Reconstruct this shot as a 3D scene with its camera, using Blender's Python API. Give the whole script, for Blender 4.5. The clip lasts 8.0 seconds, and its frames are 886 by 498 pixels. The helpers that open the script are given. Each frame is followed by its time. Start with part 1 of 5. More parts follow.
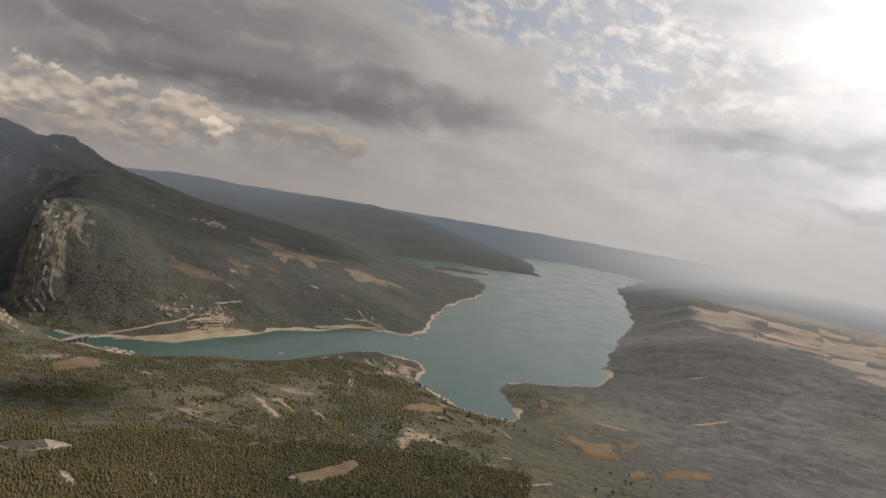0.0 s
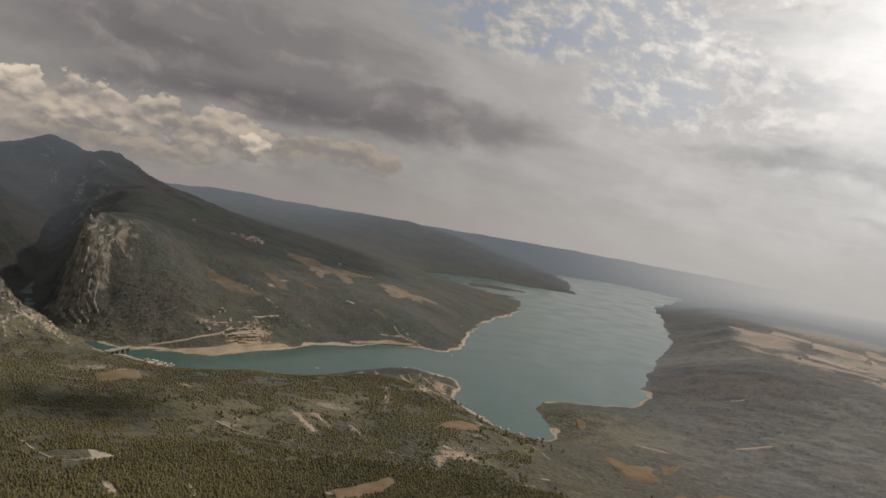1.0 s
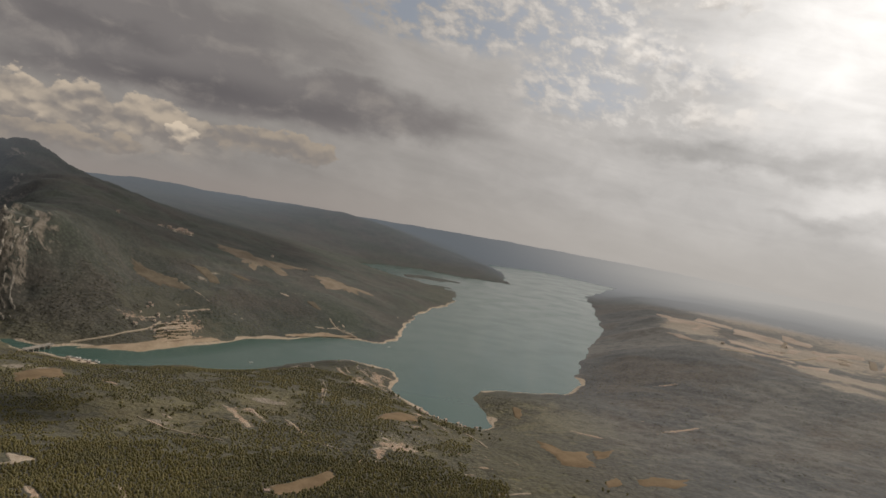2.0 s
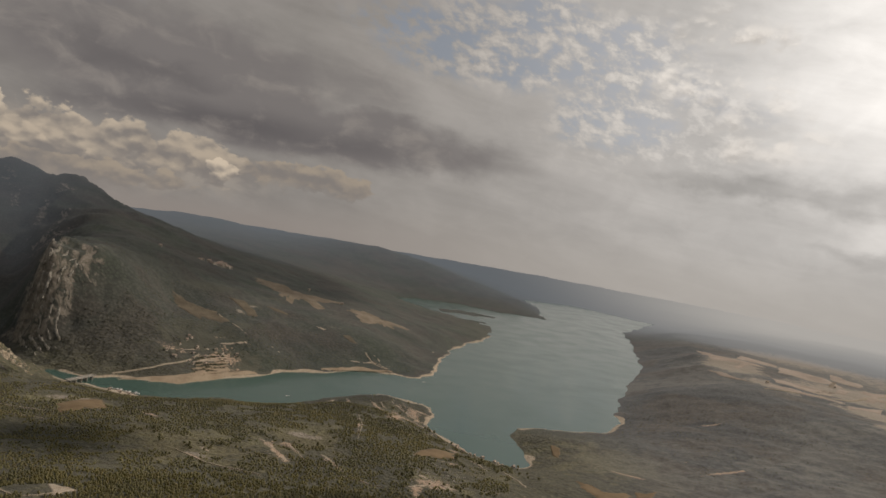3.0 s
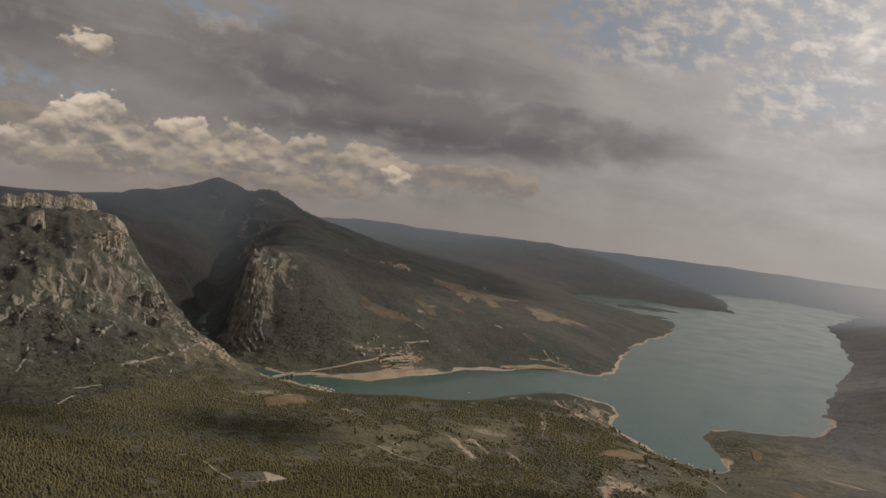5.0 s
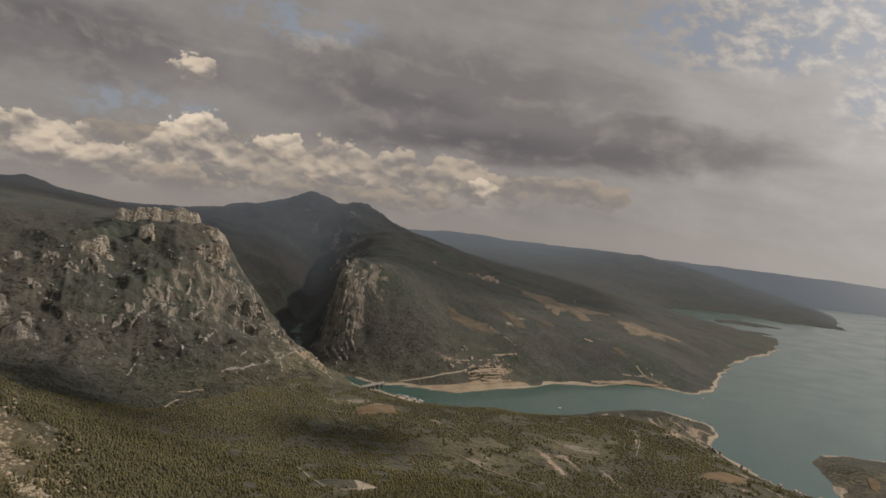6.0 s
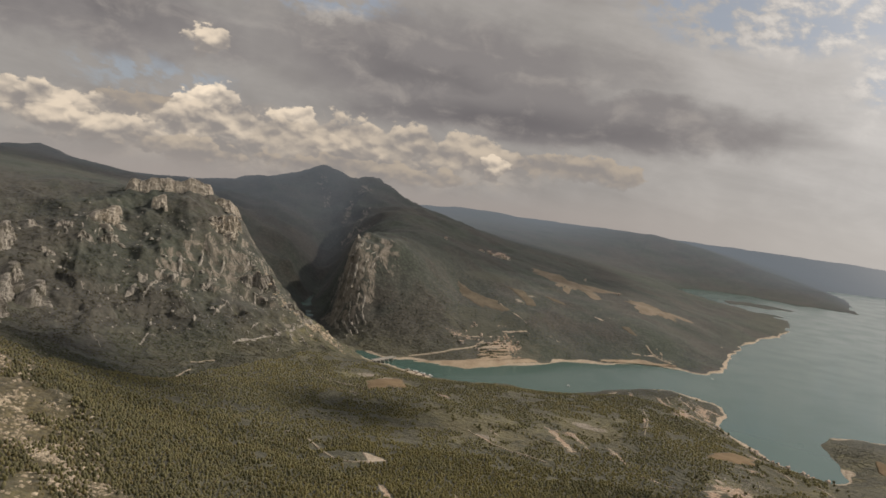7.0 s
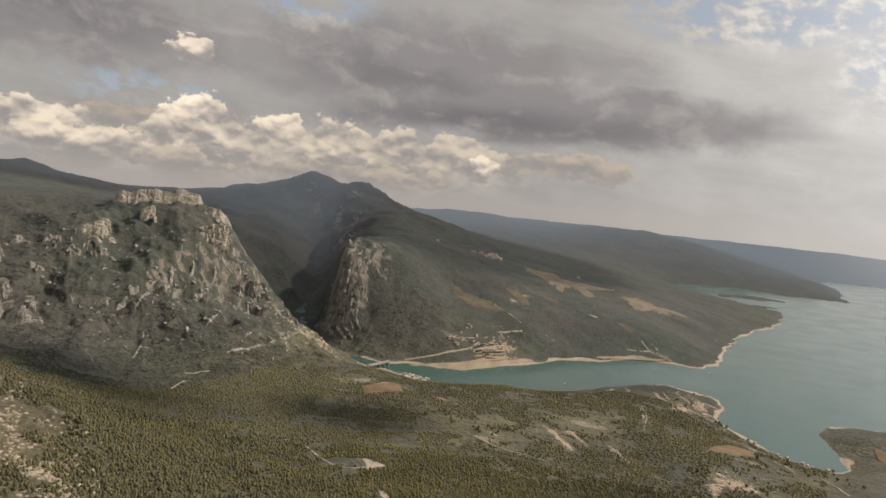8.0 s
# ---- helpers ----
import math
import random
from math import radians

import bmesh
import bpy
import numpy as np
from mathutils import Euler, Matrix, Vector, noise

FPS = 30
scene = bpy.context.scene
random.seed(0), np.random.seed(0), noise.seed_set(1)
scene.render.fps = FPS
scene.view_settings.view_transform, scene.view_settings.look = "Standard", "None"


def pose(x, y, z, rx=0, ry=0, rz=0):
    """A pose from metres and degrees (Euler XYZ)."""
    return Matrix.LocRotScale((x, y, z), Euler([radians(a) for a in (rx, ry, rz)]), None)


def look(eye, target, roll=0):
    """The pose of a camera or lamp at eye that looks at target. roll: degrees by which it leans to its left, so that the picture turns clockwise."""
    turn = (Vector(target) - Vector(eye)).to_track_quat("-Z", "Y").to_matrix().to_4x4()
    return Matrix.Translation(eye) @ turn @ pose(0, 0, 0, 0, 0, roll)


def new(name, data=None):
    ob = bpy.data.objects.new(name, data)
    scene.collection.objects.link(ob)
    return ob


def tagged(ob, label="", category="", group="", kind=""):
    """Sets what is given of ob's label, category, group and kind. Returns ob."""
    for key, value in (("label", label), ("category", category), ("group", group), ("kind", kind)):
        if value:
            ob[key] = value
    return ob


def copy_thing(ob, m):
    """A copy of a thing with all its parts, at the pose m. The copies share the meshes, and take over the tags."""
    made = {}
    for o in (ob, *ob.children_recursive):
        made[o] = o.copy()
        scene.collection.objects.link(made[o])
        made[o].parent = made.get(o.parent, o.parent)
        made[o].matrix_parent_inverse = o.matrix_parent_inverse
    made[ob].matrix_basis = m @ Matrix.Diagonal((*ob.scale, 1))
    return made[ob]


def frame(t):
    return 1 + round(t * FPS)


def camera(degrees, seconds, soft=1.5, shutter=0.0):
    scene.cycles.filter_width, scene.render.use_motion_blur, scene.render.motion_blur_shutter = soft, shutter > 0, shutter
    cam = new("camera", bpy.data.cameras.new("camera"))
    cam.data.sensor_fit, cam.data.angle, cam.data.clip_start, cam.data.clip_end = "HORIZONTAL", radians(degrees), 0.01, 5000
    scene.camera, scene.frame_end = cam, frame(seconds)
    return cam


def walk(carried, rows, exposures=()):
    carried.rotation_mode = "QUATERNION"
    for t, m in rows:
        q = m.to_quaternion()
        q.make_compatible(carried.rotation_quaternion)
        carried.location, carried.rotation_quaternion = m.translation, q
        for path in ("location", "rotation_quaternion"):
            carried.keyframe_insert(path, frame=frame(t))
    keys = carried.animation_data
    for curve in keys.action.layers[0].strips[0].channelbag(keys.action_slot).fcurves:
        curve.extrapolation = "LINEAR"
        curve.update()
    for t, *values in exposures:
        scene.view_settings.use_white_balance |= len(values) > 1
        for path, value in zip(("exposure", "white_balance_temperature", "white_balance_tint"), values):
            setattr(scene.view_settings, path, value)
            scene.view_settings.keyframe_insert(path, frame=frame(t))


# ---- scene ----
cam = camera(65.32, 8.0, soft=1.7)
PATH = (
    (0.0, 12.95, -8.68, 222.68, 85.72, -9.03, -1.04),
    (0.5, 11.27, -7.58, 222.25, 86.31, -9.56, 1.10),
    (1.0, 9.65, -6.48, 221.83, 86.62, -9.33, 1.84),
    (1.2, 9.02, -6.05, 221.66, 86.46, -9.00, -0.03),
    (2.3, 5.71, -3.71, 220.75, 86.85, -9.43, -3.78),
    (2.5, 5.14, -3.30, 220.59, 87.93, -10.27, -2.70),
    (3.0, 3.76, -2.26, 220.19, 89.17, -9.49, -0.80),
    (3.5, 2.44, -1.24, 219.80, 88.22, -8.28, -0.62),
    (4.0, 1.18, -0.23, 219.42, 86.69, -5.59, -2.38),
    (4.5, -0.02, 0.77, 219.04, 86.96, -7.74, 0.79),
    (5.0, -1.16, 1.75, 218.66, 87.01, -6.52, 13.32),
    (5.2, -1.60, 2.14, 218.52, 87.07, -5.12, 16.13),
    (6.5, -4.23, 4.61, 217.58, 87.06, -7.12, 21.77),
    (7.0, -5.13, 5.54, 217.24, 85.11, -7.21, 21.57),
    (7.5, -5.97, 6.45, 216.90, 83.52, -6.15, 21.76),
    (8.0, -6.75, 7.35, 216.56, 85.41, -5.39, 20.72),
)
EXPOSURES = ((0.0, 0.25, 6450, 12.5), (1.0, 0.10, 6500, 11.5), (2.5, -0.02, 6700, 11.5), (3.5, -0.13, 6750, 12), (4.5, -0.12, 6750, 12.5), (5.2, -0.15, 6700, 13), (6.5, 0.20, 6600, 12), (7.0, 0.34, 6600, 11.5), (7.5, 0.38, 6600, 11.5), (8.0, 0.57, 6500, 11))
walk(cam, [(t, pose(*p)) for t, *p in PATH], EXPOSURES)


# ---- node helpers ----
class Net:
    """Short names for building a node tree; a value may be a number, a tuple or another node's output."""

    def __init__(self, tree):
        self.tree = tree

    def node(self, kind, **settings):
        n = self.tree.nodes.new(kind)
        for key, value in settings.items():
            setattr(n, key, value)
        return n

    def plug(self, socket, value):
        if isinstance(value, bpy.types.NodeSocket):
            self.tree.links.new(value, socket)
        elif isinstance(value, tuple) and len(value) == 3 and socket.type == "RGBA":
            socket.default_value = (*value, 1)
        else:
            socket.default_value = value

    def math(self, op, a, b=0.0, c=0.0):
        n = self.node("ShaderNodeMath", operation=op)
        for socket, value in zip(n.inputs, (a, b, c)):
            self.plug(socket, value)
        return n.outputs[0]

    def add(self, a, b):
        return self.math("ADD", a, b)

    def sub(self, a, b):
        return self.math("SUBTRACT", a, b)

    def mul(self, a, b):
        return self.math("MULTIPLY", a, b)

    def step(self, v, a, b, lo=0.0, hi=1.0):
        """Eased from lo at a to hi at b."""
        n = self.node("ShaderNodeMapRange", interpolation_type="SMOOTHSTEP")
        for socket, value in zip(n.inputs, (v, a, b, lo, hi)):
            self.plug(socket, value)
        return n.outputs[0]

    def noise(self, vector, scale, detail=4.0, rough=0.55, distort=0.0, kind="3D"):
        n = self.node("ShaderNodeTexNoise", noise_dimensions=kind)
        self.plug(n.inputs["Vector"], vector)
        for key, value in (("Scale", scale), ("Detail", detail), ("Roughness", rough), ("Distortion", distort)):
            self.plug(n.inputs[key], value)
        return n.outputs["Fac"]

    def vec(self, x, y, z=0.0):
        n = self.node("ShaderNodeCombineXYZ")
        for socket, value in zip(n.inputs, (x, y, z)):
            self.plug(socket, value)
        return n.outputs[0]

    def mix(self, f, a, b, mode="MIX"):
        n = self.node("ShaderNodeMix", data_type="RGBA", blend_type=mode)
        self.plug(n.inputs[0], f)
        self.plug(n.inputs[6], a)
        self.plug(n.inputs[7], b)
        return n.outputs[2]


# ---- sky: a Nishita sky behind a bright veil, a dark cloud bank and a row of cumulus; low sun ahead ----
SUN_AZ, SUN_EL = radians(58), radians(36)
SUN_DIR = Vector((math.sin(SUN_AZ) * math.cos(SUN_EL), math.cos(SUN_AZ) * math.cos(SUN_EL), math.sin(SUN_EL)))
world = bpy.data.worlds.new("world")
scene.world = world
world.use_nodes = True
w = Net(world.node_tree)
bg = world.node_tree.nodes["Background"]
sky = w.node("ShaderNodeTexSky", sky_type="NISHITA", sun_disc=False, sun_elevation=SUN_EL, sun_rotation=SUN_AZ, altitude=900, dust_density=2.0)
coord = w.node("ShaderNodeTexCoord").outputs["Generated"]
sep = w.node("ShaderNodeSeparateXYZ")
w.plug(sep.inputs[0], coord)
az = w.mul(w.math("ARCTAN2", sep.outputs[0], sep.outputs[1]), 57.2958)
el = w.mul(w.math("ARCSINE", sep.outputs[2]), 57.2958)
dot = w.node("ShaderNodeVectorMath", operation="DOT_PRODUCT")
w.plug(dot.inputs[0], coord)
dot.inputs[1].default_value = Vector((math.sin(radians(33)) * math.cos(radians(18)), math.cos(radians(33)) * math.cos(radians(18)), math.sin(radians(18))))
off_sun = w.mul(w.math("ARCCOSINE", w.math("MINIMUM", dot.outputs["Value"], 0.99999)), 57.2958)
plane = w.vec(az, w.mul(el, 1.6))
shifted = w.vec(w.add(az, 61.0), w.add(w.mul(el, 1.6), 23.0))
large = w.noise(plane, 0.07, 4, 0.5, 0.2, "2D")
puffs = w.noise(plane, 0.28, 7, 0.58, 0.3, "2D")
fluff = w.noise(plane, 0.8, 6, 0.6, 0.2, "2D")
across = w.add(el, w.mul(az, 0.12))
wisps = w.noise(w.vec(w.mul(az, 0.22), w.mul(across, 1.25)), 0.34, 6, 0.55, 0.5, "2D")
threads = w.noise(w.vec(w.mul(az, 0.28), w.mul(across, 1.7)), 0.9, 5, 0.6, 0.4, "2D")
az_soft = w.add(az, w.mul(w.sub(w.noise(plane, 0.13, 5, 0.55, 0.0, "2D"), 0.5), 12))
el_soft = w.add(el, w.mul(w.sub(w.noise(shifted, 0.17, 5, 0.55, 0.0, "2D"), 0.5), 4.5))
az_fine = w.add(az, w.mul(w.sub(w.noise(plane, 0.55, 6, 0.62, 0.0, "2D"), 0.5), 3.2))
el_fine = w.add(el, w.mul(w.sub(w.noise(shifted, 0.55, 6, 0.62, 0.0, "2D"), 0.5), 2.0))


def reach(a, e, a0, e0, ra, re):
    """0 at the middle of an oval, 1 at its rim; and how high in it."""
    da, de = w.math("DIVIDE", w.sub(a, a0), ra), w.math("DIVIDE", w.sub(e, e0), re)
    return w.math("SQRT", w.add(w.mul(da, da), w.mul(de, de))), de


def oval(a, e, a0, e0, ra, re, inner=0.4, outer=1.0):
    return w.step(reach(a, e, a0, e0, ra, re)[0], inner, outer, 1, 0)


def union(*masks):
    out = masks[0]
    for m in masks[1:]:
        out = w.math("MAXIMUM", out, m)
    return out


# thin veil, whiter towards the sun, with long streaks
glow = w.add(w.mul(w.step(off_sun, 0, 15, 1, 0), 0.40), w.mul(w.step(off_sun, 0, 50, 1, 0), 0.34))
veil = w.add(w.add(0.262, glow), w.mul(w.sub(wisps, 0.5), w.add(0.08, w.mul(glow, 0.30))))
veil = w.add(veil, w.mul(w.sub(threads, 0.5), w.add(0.02, w.mul(glow, 0.05))))
veil = w.add(veil, w.mul(w.sub(w.add(w.mul(puffs, 0.6), w.mul(large, 0.4)), 0.5), w.add(0.10, w.mul(glow, 0.55))))
veil = w.sub(veil, w.mul(oval(az_soft, el_soft, 28, 7.6, 13, 1.9, 0.2), 0.17))
veil = w.add(veil, w.mul(oval(az_soft, el_soft, 37, 4.6, 8, 4.0, 0.0), 0.20))
veil = w.sub(veil, w.mul(oval(az_soft, el_soft, 34, 3.4, 9, 1.0, 0.2), 0.10))
tint = w.mix(w.step(off_sun, 6, 45), (1.0, 0.985, 0.955), (1.0, 0.95, 0.895))
colour = w.mix(1.0, tint, w.vec(veil, veil, veil), "MULTIPLY")
# blue gaps, with a field of small broken puffs on the sunward side
blue = w.mix(0.82, w.mix(1.0, sky.outputs[0], (0.085, 0.085, 0.085), "MULTIPLY"), (0.262, 0.288, 0.325))
blue = w.mix(w.step(off_sun, 12, 34, 0.55, 0), blue, (0.62, 0.63, 0.65))
cells = w.noise(w.vec(w.add(az, w.mul(el, 0.5)), w.mul(el, 1.5)), 0.6, 6, 0.60, 0.1, "2D")
holes = union(oval(az_soft, el_soft, 6, 16.2, 17, 4.4, 0.55), w.mul(oval(az_soft, el_soft, 12.0, 11.6, 6.5, 3.4, 0.35), 0.95), w.mul(oval(az_soft, el_soft, 19, 13.6, 5, 2.2, 0.3), 0.7),
              oval(az_fine, el_fine, -33, 13.6, 9, 1.7, 0.5), w.mul(oval(az_fine, el_fine, -45, 5.9, 7, 1.7, 0.45), 0.9), w.mul(w.step(el, 22, 38), 0.8))
open_sky = w.mul(holes, w.step(w.add(w.mul(cells, 0.75), w.mul(puffs, 0.42)), 0.47, 0.68, 1, 0))
colour = w.mix(w.mul(open_sky, 0.85), colour, blue)
puff_white = w.mul(w.mul(union(holes, w.mul(oval(az_soft, el_soft, 15, 11, 13, 5.5, 0.0), 0.8)), w.step(w.add(w.mul(cells, 0.8), w.mul(puffs, 0.2)), 0.46, 0.70)), w.step(az, -6, 4))
colour = w.mix(w.mul(puff_white, 0.7), colour, w.mix(w.step(off_sun, 8, 30), (0.98, 0.95, 0.90), (0.60, 0.565, 0.52)))
# pale heap high above the row
colour = w.mix(w.mul(oval(az_fine, el_fine, -31.5, 11.6, 5, 1.9, 0.35), 0.75), colour, w.mix(w.step(w.add(el, w.mul(w.sub(fluff, 0.5), 7)), 10.2, 13.2), (0.235, 0.218, 0.205), (0.44, 0.405, 0.36)))
# dark banks of stratus: ragged above, with a firmer, nearly level underside
under = w.add(el, w.mul(w.sub(w.noise(w.vec(w.mul(az, 0.5), w.mul(el, 1.2)), 0.25, 5, 0.55, 0.2, "2D"), 0.5), 1.3))
floor_ = w.step(under, 4.0, 4.9)
bank = union(oval(az_soft, el_soft, -14, 7.0, 20, 3.2, 0.6, 1.1), oval(az_soft, el_soft, -24, 9.6, 17, 4.8, 0.5, 1.1),
             oval(az_soft, el_soft, -50, 9.8, 14, 3.6, 0.55, 1.1), w.mul(oval(az, under, -3, 6.5, 13, 1.1, 0.3, 1.05), 0.8), w.mul(oval(az_soft, el_soft, -10, 11.0, 10, 3.0, 0.1), 0.6))
bank = w.mul(bank, floor_)
deep = union(oval(az_soft, under, -17, 6.2, 19, 2.0, 0.1), w.mul(oval(az_soft, el_soft, -50, 10.2, 11, 2.6, 0.1), 0.9), w.mul(oval(az_soft, el_soft, -25, 9.0, 10, 2.2, 0.0), 0.8))
dark = w.mix(deep, (0.188, 0.176, 0.173), (0.127, 0.119, 0.122))
dark = w.mix(w.step(w.add(w.mul(wisps, 0.35), w.mul(puffs, 0.65)), 0.48, 0.72, 0, 0.6), dark, (0.30, 0.275, 0.252))
colour = w.mix(w.mul(bank, 0.93), colour, dark)


# heaps of cumulus under the banks, cream where the sun reaches them: middle, half-widths, how bright
def billow(up, scale):
    """Rounded heads, highest in their middles."""
    cell = w.node("ShaderNodeTexVoronoi", voronoi_dimensions="2D", feature="SMOOTH_F1")
    cell.inputs["Detail"].default_value, cell.inputs["Roughness"].default_value = 1.0, 0.35
    w.plug(cell.inputs["Vector"], w.vec(w.add(az, w.mul(w.sub(fluff, 0.5), 1.2)), w.mul(w.add(w.add(el, w.mul(w.sub(puffs, 0.5), 1.0)), up), 1.35)))
    cell.inputs["Scale"].default_value, cell.inputs["Smoothness"].default_value = scale, 0.35
    return w.sub(1.0, cell.outputs["Distance"])


heads, knobs = billow(0.0, 0.26), billow(0.0, 0.75)
domed = w.add(w.mul(heads, 0.65), w.mul(knobs, 0.35))
# brighter on the flanks that face up
facing = w.add(w.mul(w.sub(heads, billow(0.8, 0.26)), 0.85), w.mul(w.sub(knobs, billow(0.35, 0.75)), 0.5))


def heap(back, a0, e0, ra, re, bright):
    d, high = reach(az_fine, el_fine, a0, e0, ra, re)
    rim = w.sub(d, w.mul(w.sub(domed, 0.55), 0.9))
    mask = w.mul(w.step(rim, 0.90, 1.08, 1, 0), w.step(high, -1.25, -0.2))
    lit = w.add(w.add(w.mul(high, 0.36), 0.34), w.add(w.mul(facing, 1.1), w.add(w.mul(w.sub(fluff, 0.5), 0.3), w.mul(w.sub(puffs, 0.5), 0.5))))
    shade, cream = (0.222, 0.205, 0.192), (0.68 * bright + 0.02, 0.575 * bright + 0.02, 0.435 * bright + 0.03)
    return w.mix(w.mul(mask, 0.94), back, w.mix(w.step(lit, -0.1, 0.95), shade, cream))


colour = w.mix(w.mul(oval(az_soft, el_fine, -36, 2.0, 26, 3.2, 0.55, 1.05), 0.8), colour, w.mix(w.step(puffs, 0.4, 0.66), (0.225, 0.207, 0.192), (0.335, 0.30, 0.262)))
for row in ((-46, 3.5, 4.0, 1.0, 0.45), (-41.7, 4.4, 1.4, 1.2, 1.08), (-39.7, 4.4, 1.6, 1.4, 1.12), (-33.8, 3.8, 2.0, 1.5, 0.95), (-51.5, 2.7, 4.6, 1.6, 0.9), (-40.9, 8.7, 1.8, 1.3, 0.95),
            (-28, 3.0, 7.5, 1.9, 0.72), (-20, 3.0, 6.0, 1.7, 0.66), (-40, 2.9, 4.8, 1.7, 0.86), (-34, 2.4, 4.0, 1.5, 0.72), (-49, 1.5, 6.5, 1.3, 0.86), (-11, 2.9, 6.0, 1.2, 0.5),
            (-17.3, 2.1, 1.3, 1.2, 0.9), (-42, 0.6, 5.0, 1.1, 0.55), (-28, 0.8, 9, 0.9, 0.5)):
    colour = heap(colour, *row)
colour = w.mix(w.mul(w.mul(w.step(under, 4.3, 5.0), oval(az_soft, under, -17, 5.9, 15, 1.5, 0.3)), 0.9), colour, dark)
# broken bright heads round the sun's side of the blue gap
heaped = w.mul(union(oval(az_soft, el_soft, 20.5, 16.5, 6.5, 5.0, 0.35), w.mul(oval(az_soft, el_soft, 24, 11.8, 7.5, 3.2, 0.2), 0.8)), w.step(w.add(w.mul(domed, 0.5), w.mul(puffs, 0.6)), 0.44, 0.68))
colour = w.mix(w.mul(heaped, 0.8), colour, w.mix(w.step(w.add(facing, w.sub(fluff, 0.5)), -0.35, 0.35), (0.52, 0.49, 0.452), (0.90, 0.852, 0.785)))
# haze low down, ground-coloured below the horizon
haze_low = w.mix(w.step(off_sun, 15, 55), (0.43, 0.41, 0.38), (0.28, 0.248, 0.226))
colour = w.mix(w.mul(w.step(el, -1.5, w.step(az, -20, 5, 1.0, 4.0), 1, 0), 0.7), colour, haze_low)
colour = w.mix(w.step(el, -6, -2, 1, 0), colour, (0.12, 0.115, 0.09))
w.plug(bg.inputs["Color"], colour)
bg.inputs["Strength"].default_value = 1.0
sun = new("sun", bpy.data.lights.new("sun", "SUN"))
sun.data.energy, sun.data.angle, sun.data.color = 2.9, radians(2.0), (1.0, 0.89, 0.77)
sun.matrix_world = look((0, 0, 3000), Vector((0, 0, 3000)) - SUN_DIR)


# ---- materials ----
def material(name, rough=0.9):
    m = bpy.data.materials.new(name)
    m.use_nodes = True
    net = Net(m.node_tree)
    b = m.node_tree.nodes["Principled BSDF"]
    b.inputs["Roughness"].default_value = rough
    return m, net, b


def bump(net, b, height, strength, distance):
    n = net.node("ShaderNodeBump")
    n.inputs["Strength"].default_value, n.inputs["Distance"].default_value = strength, distance
    net.plug(n.inputs["Height"], height)
    net.plug(b.inputs["Normal"], n.outputs[0])


def attribute(net, name):
    return net.node("ShaderNodeAttribute", attribute_name=name).outputs["Fac"]


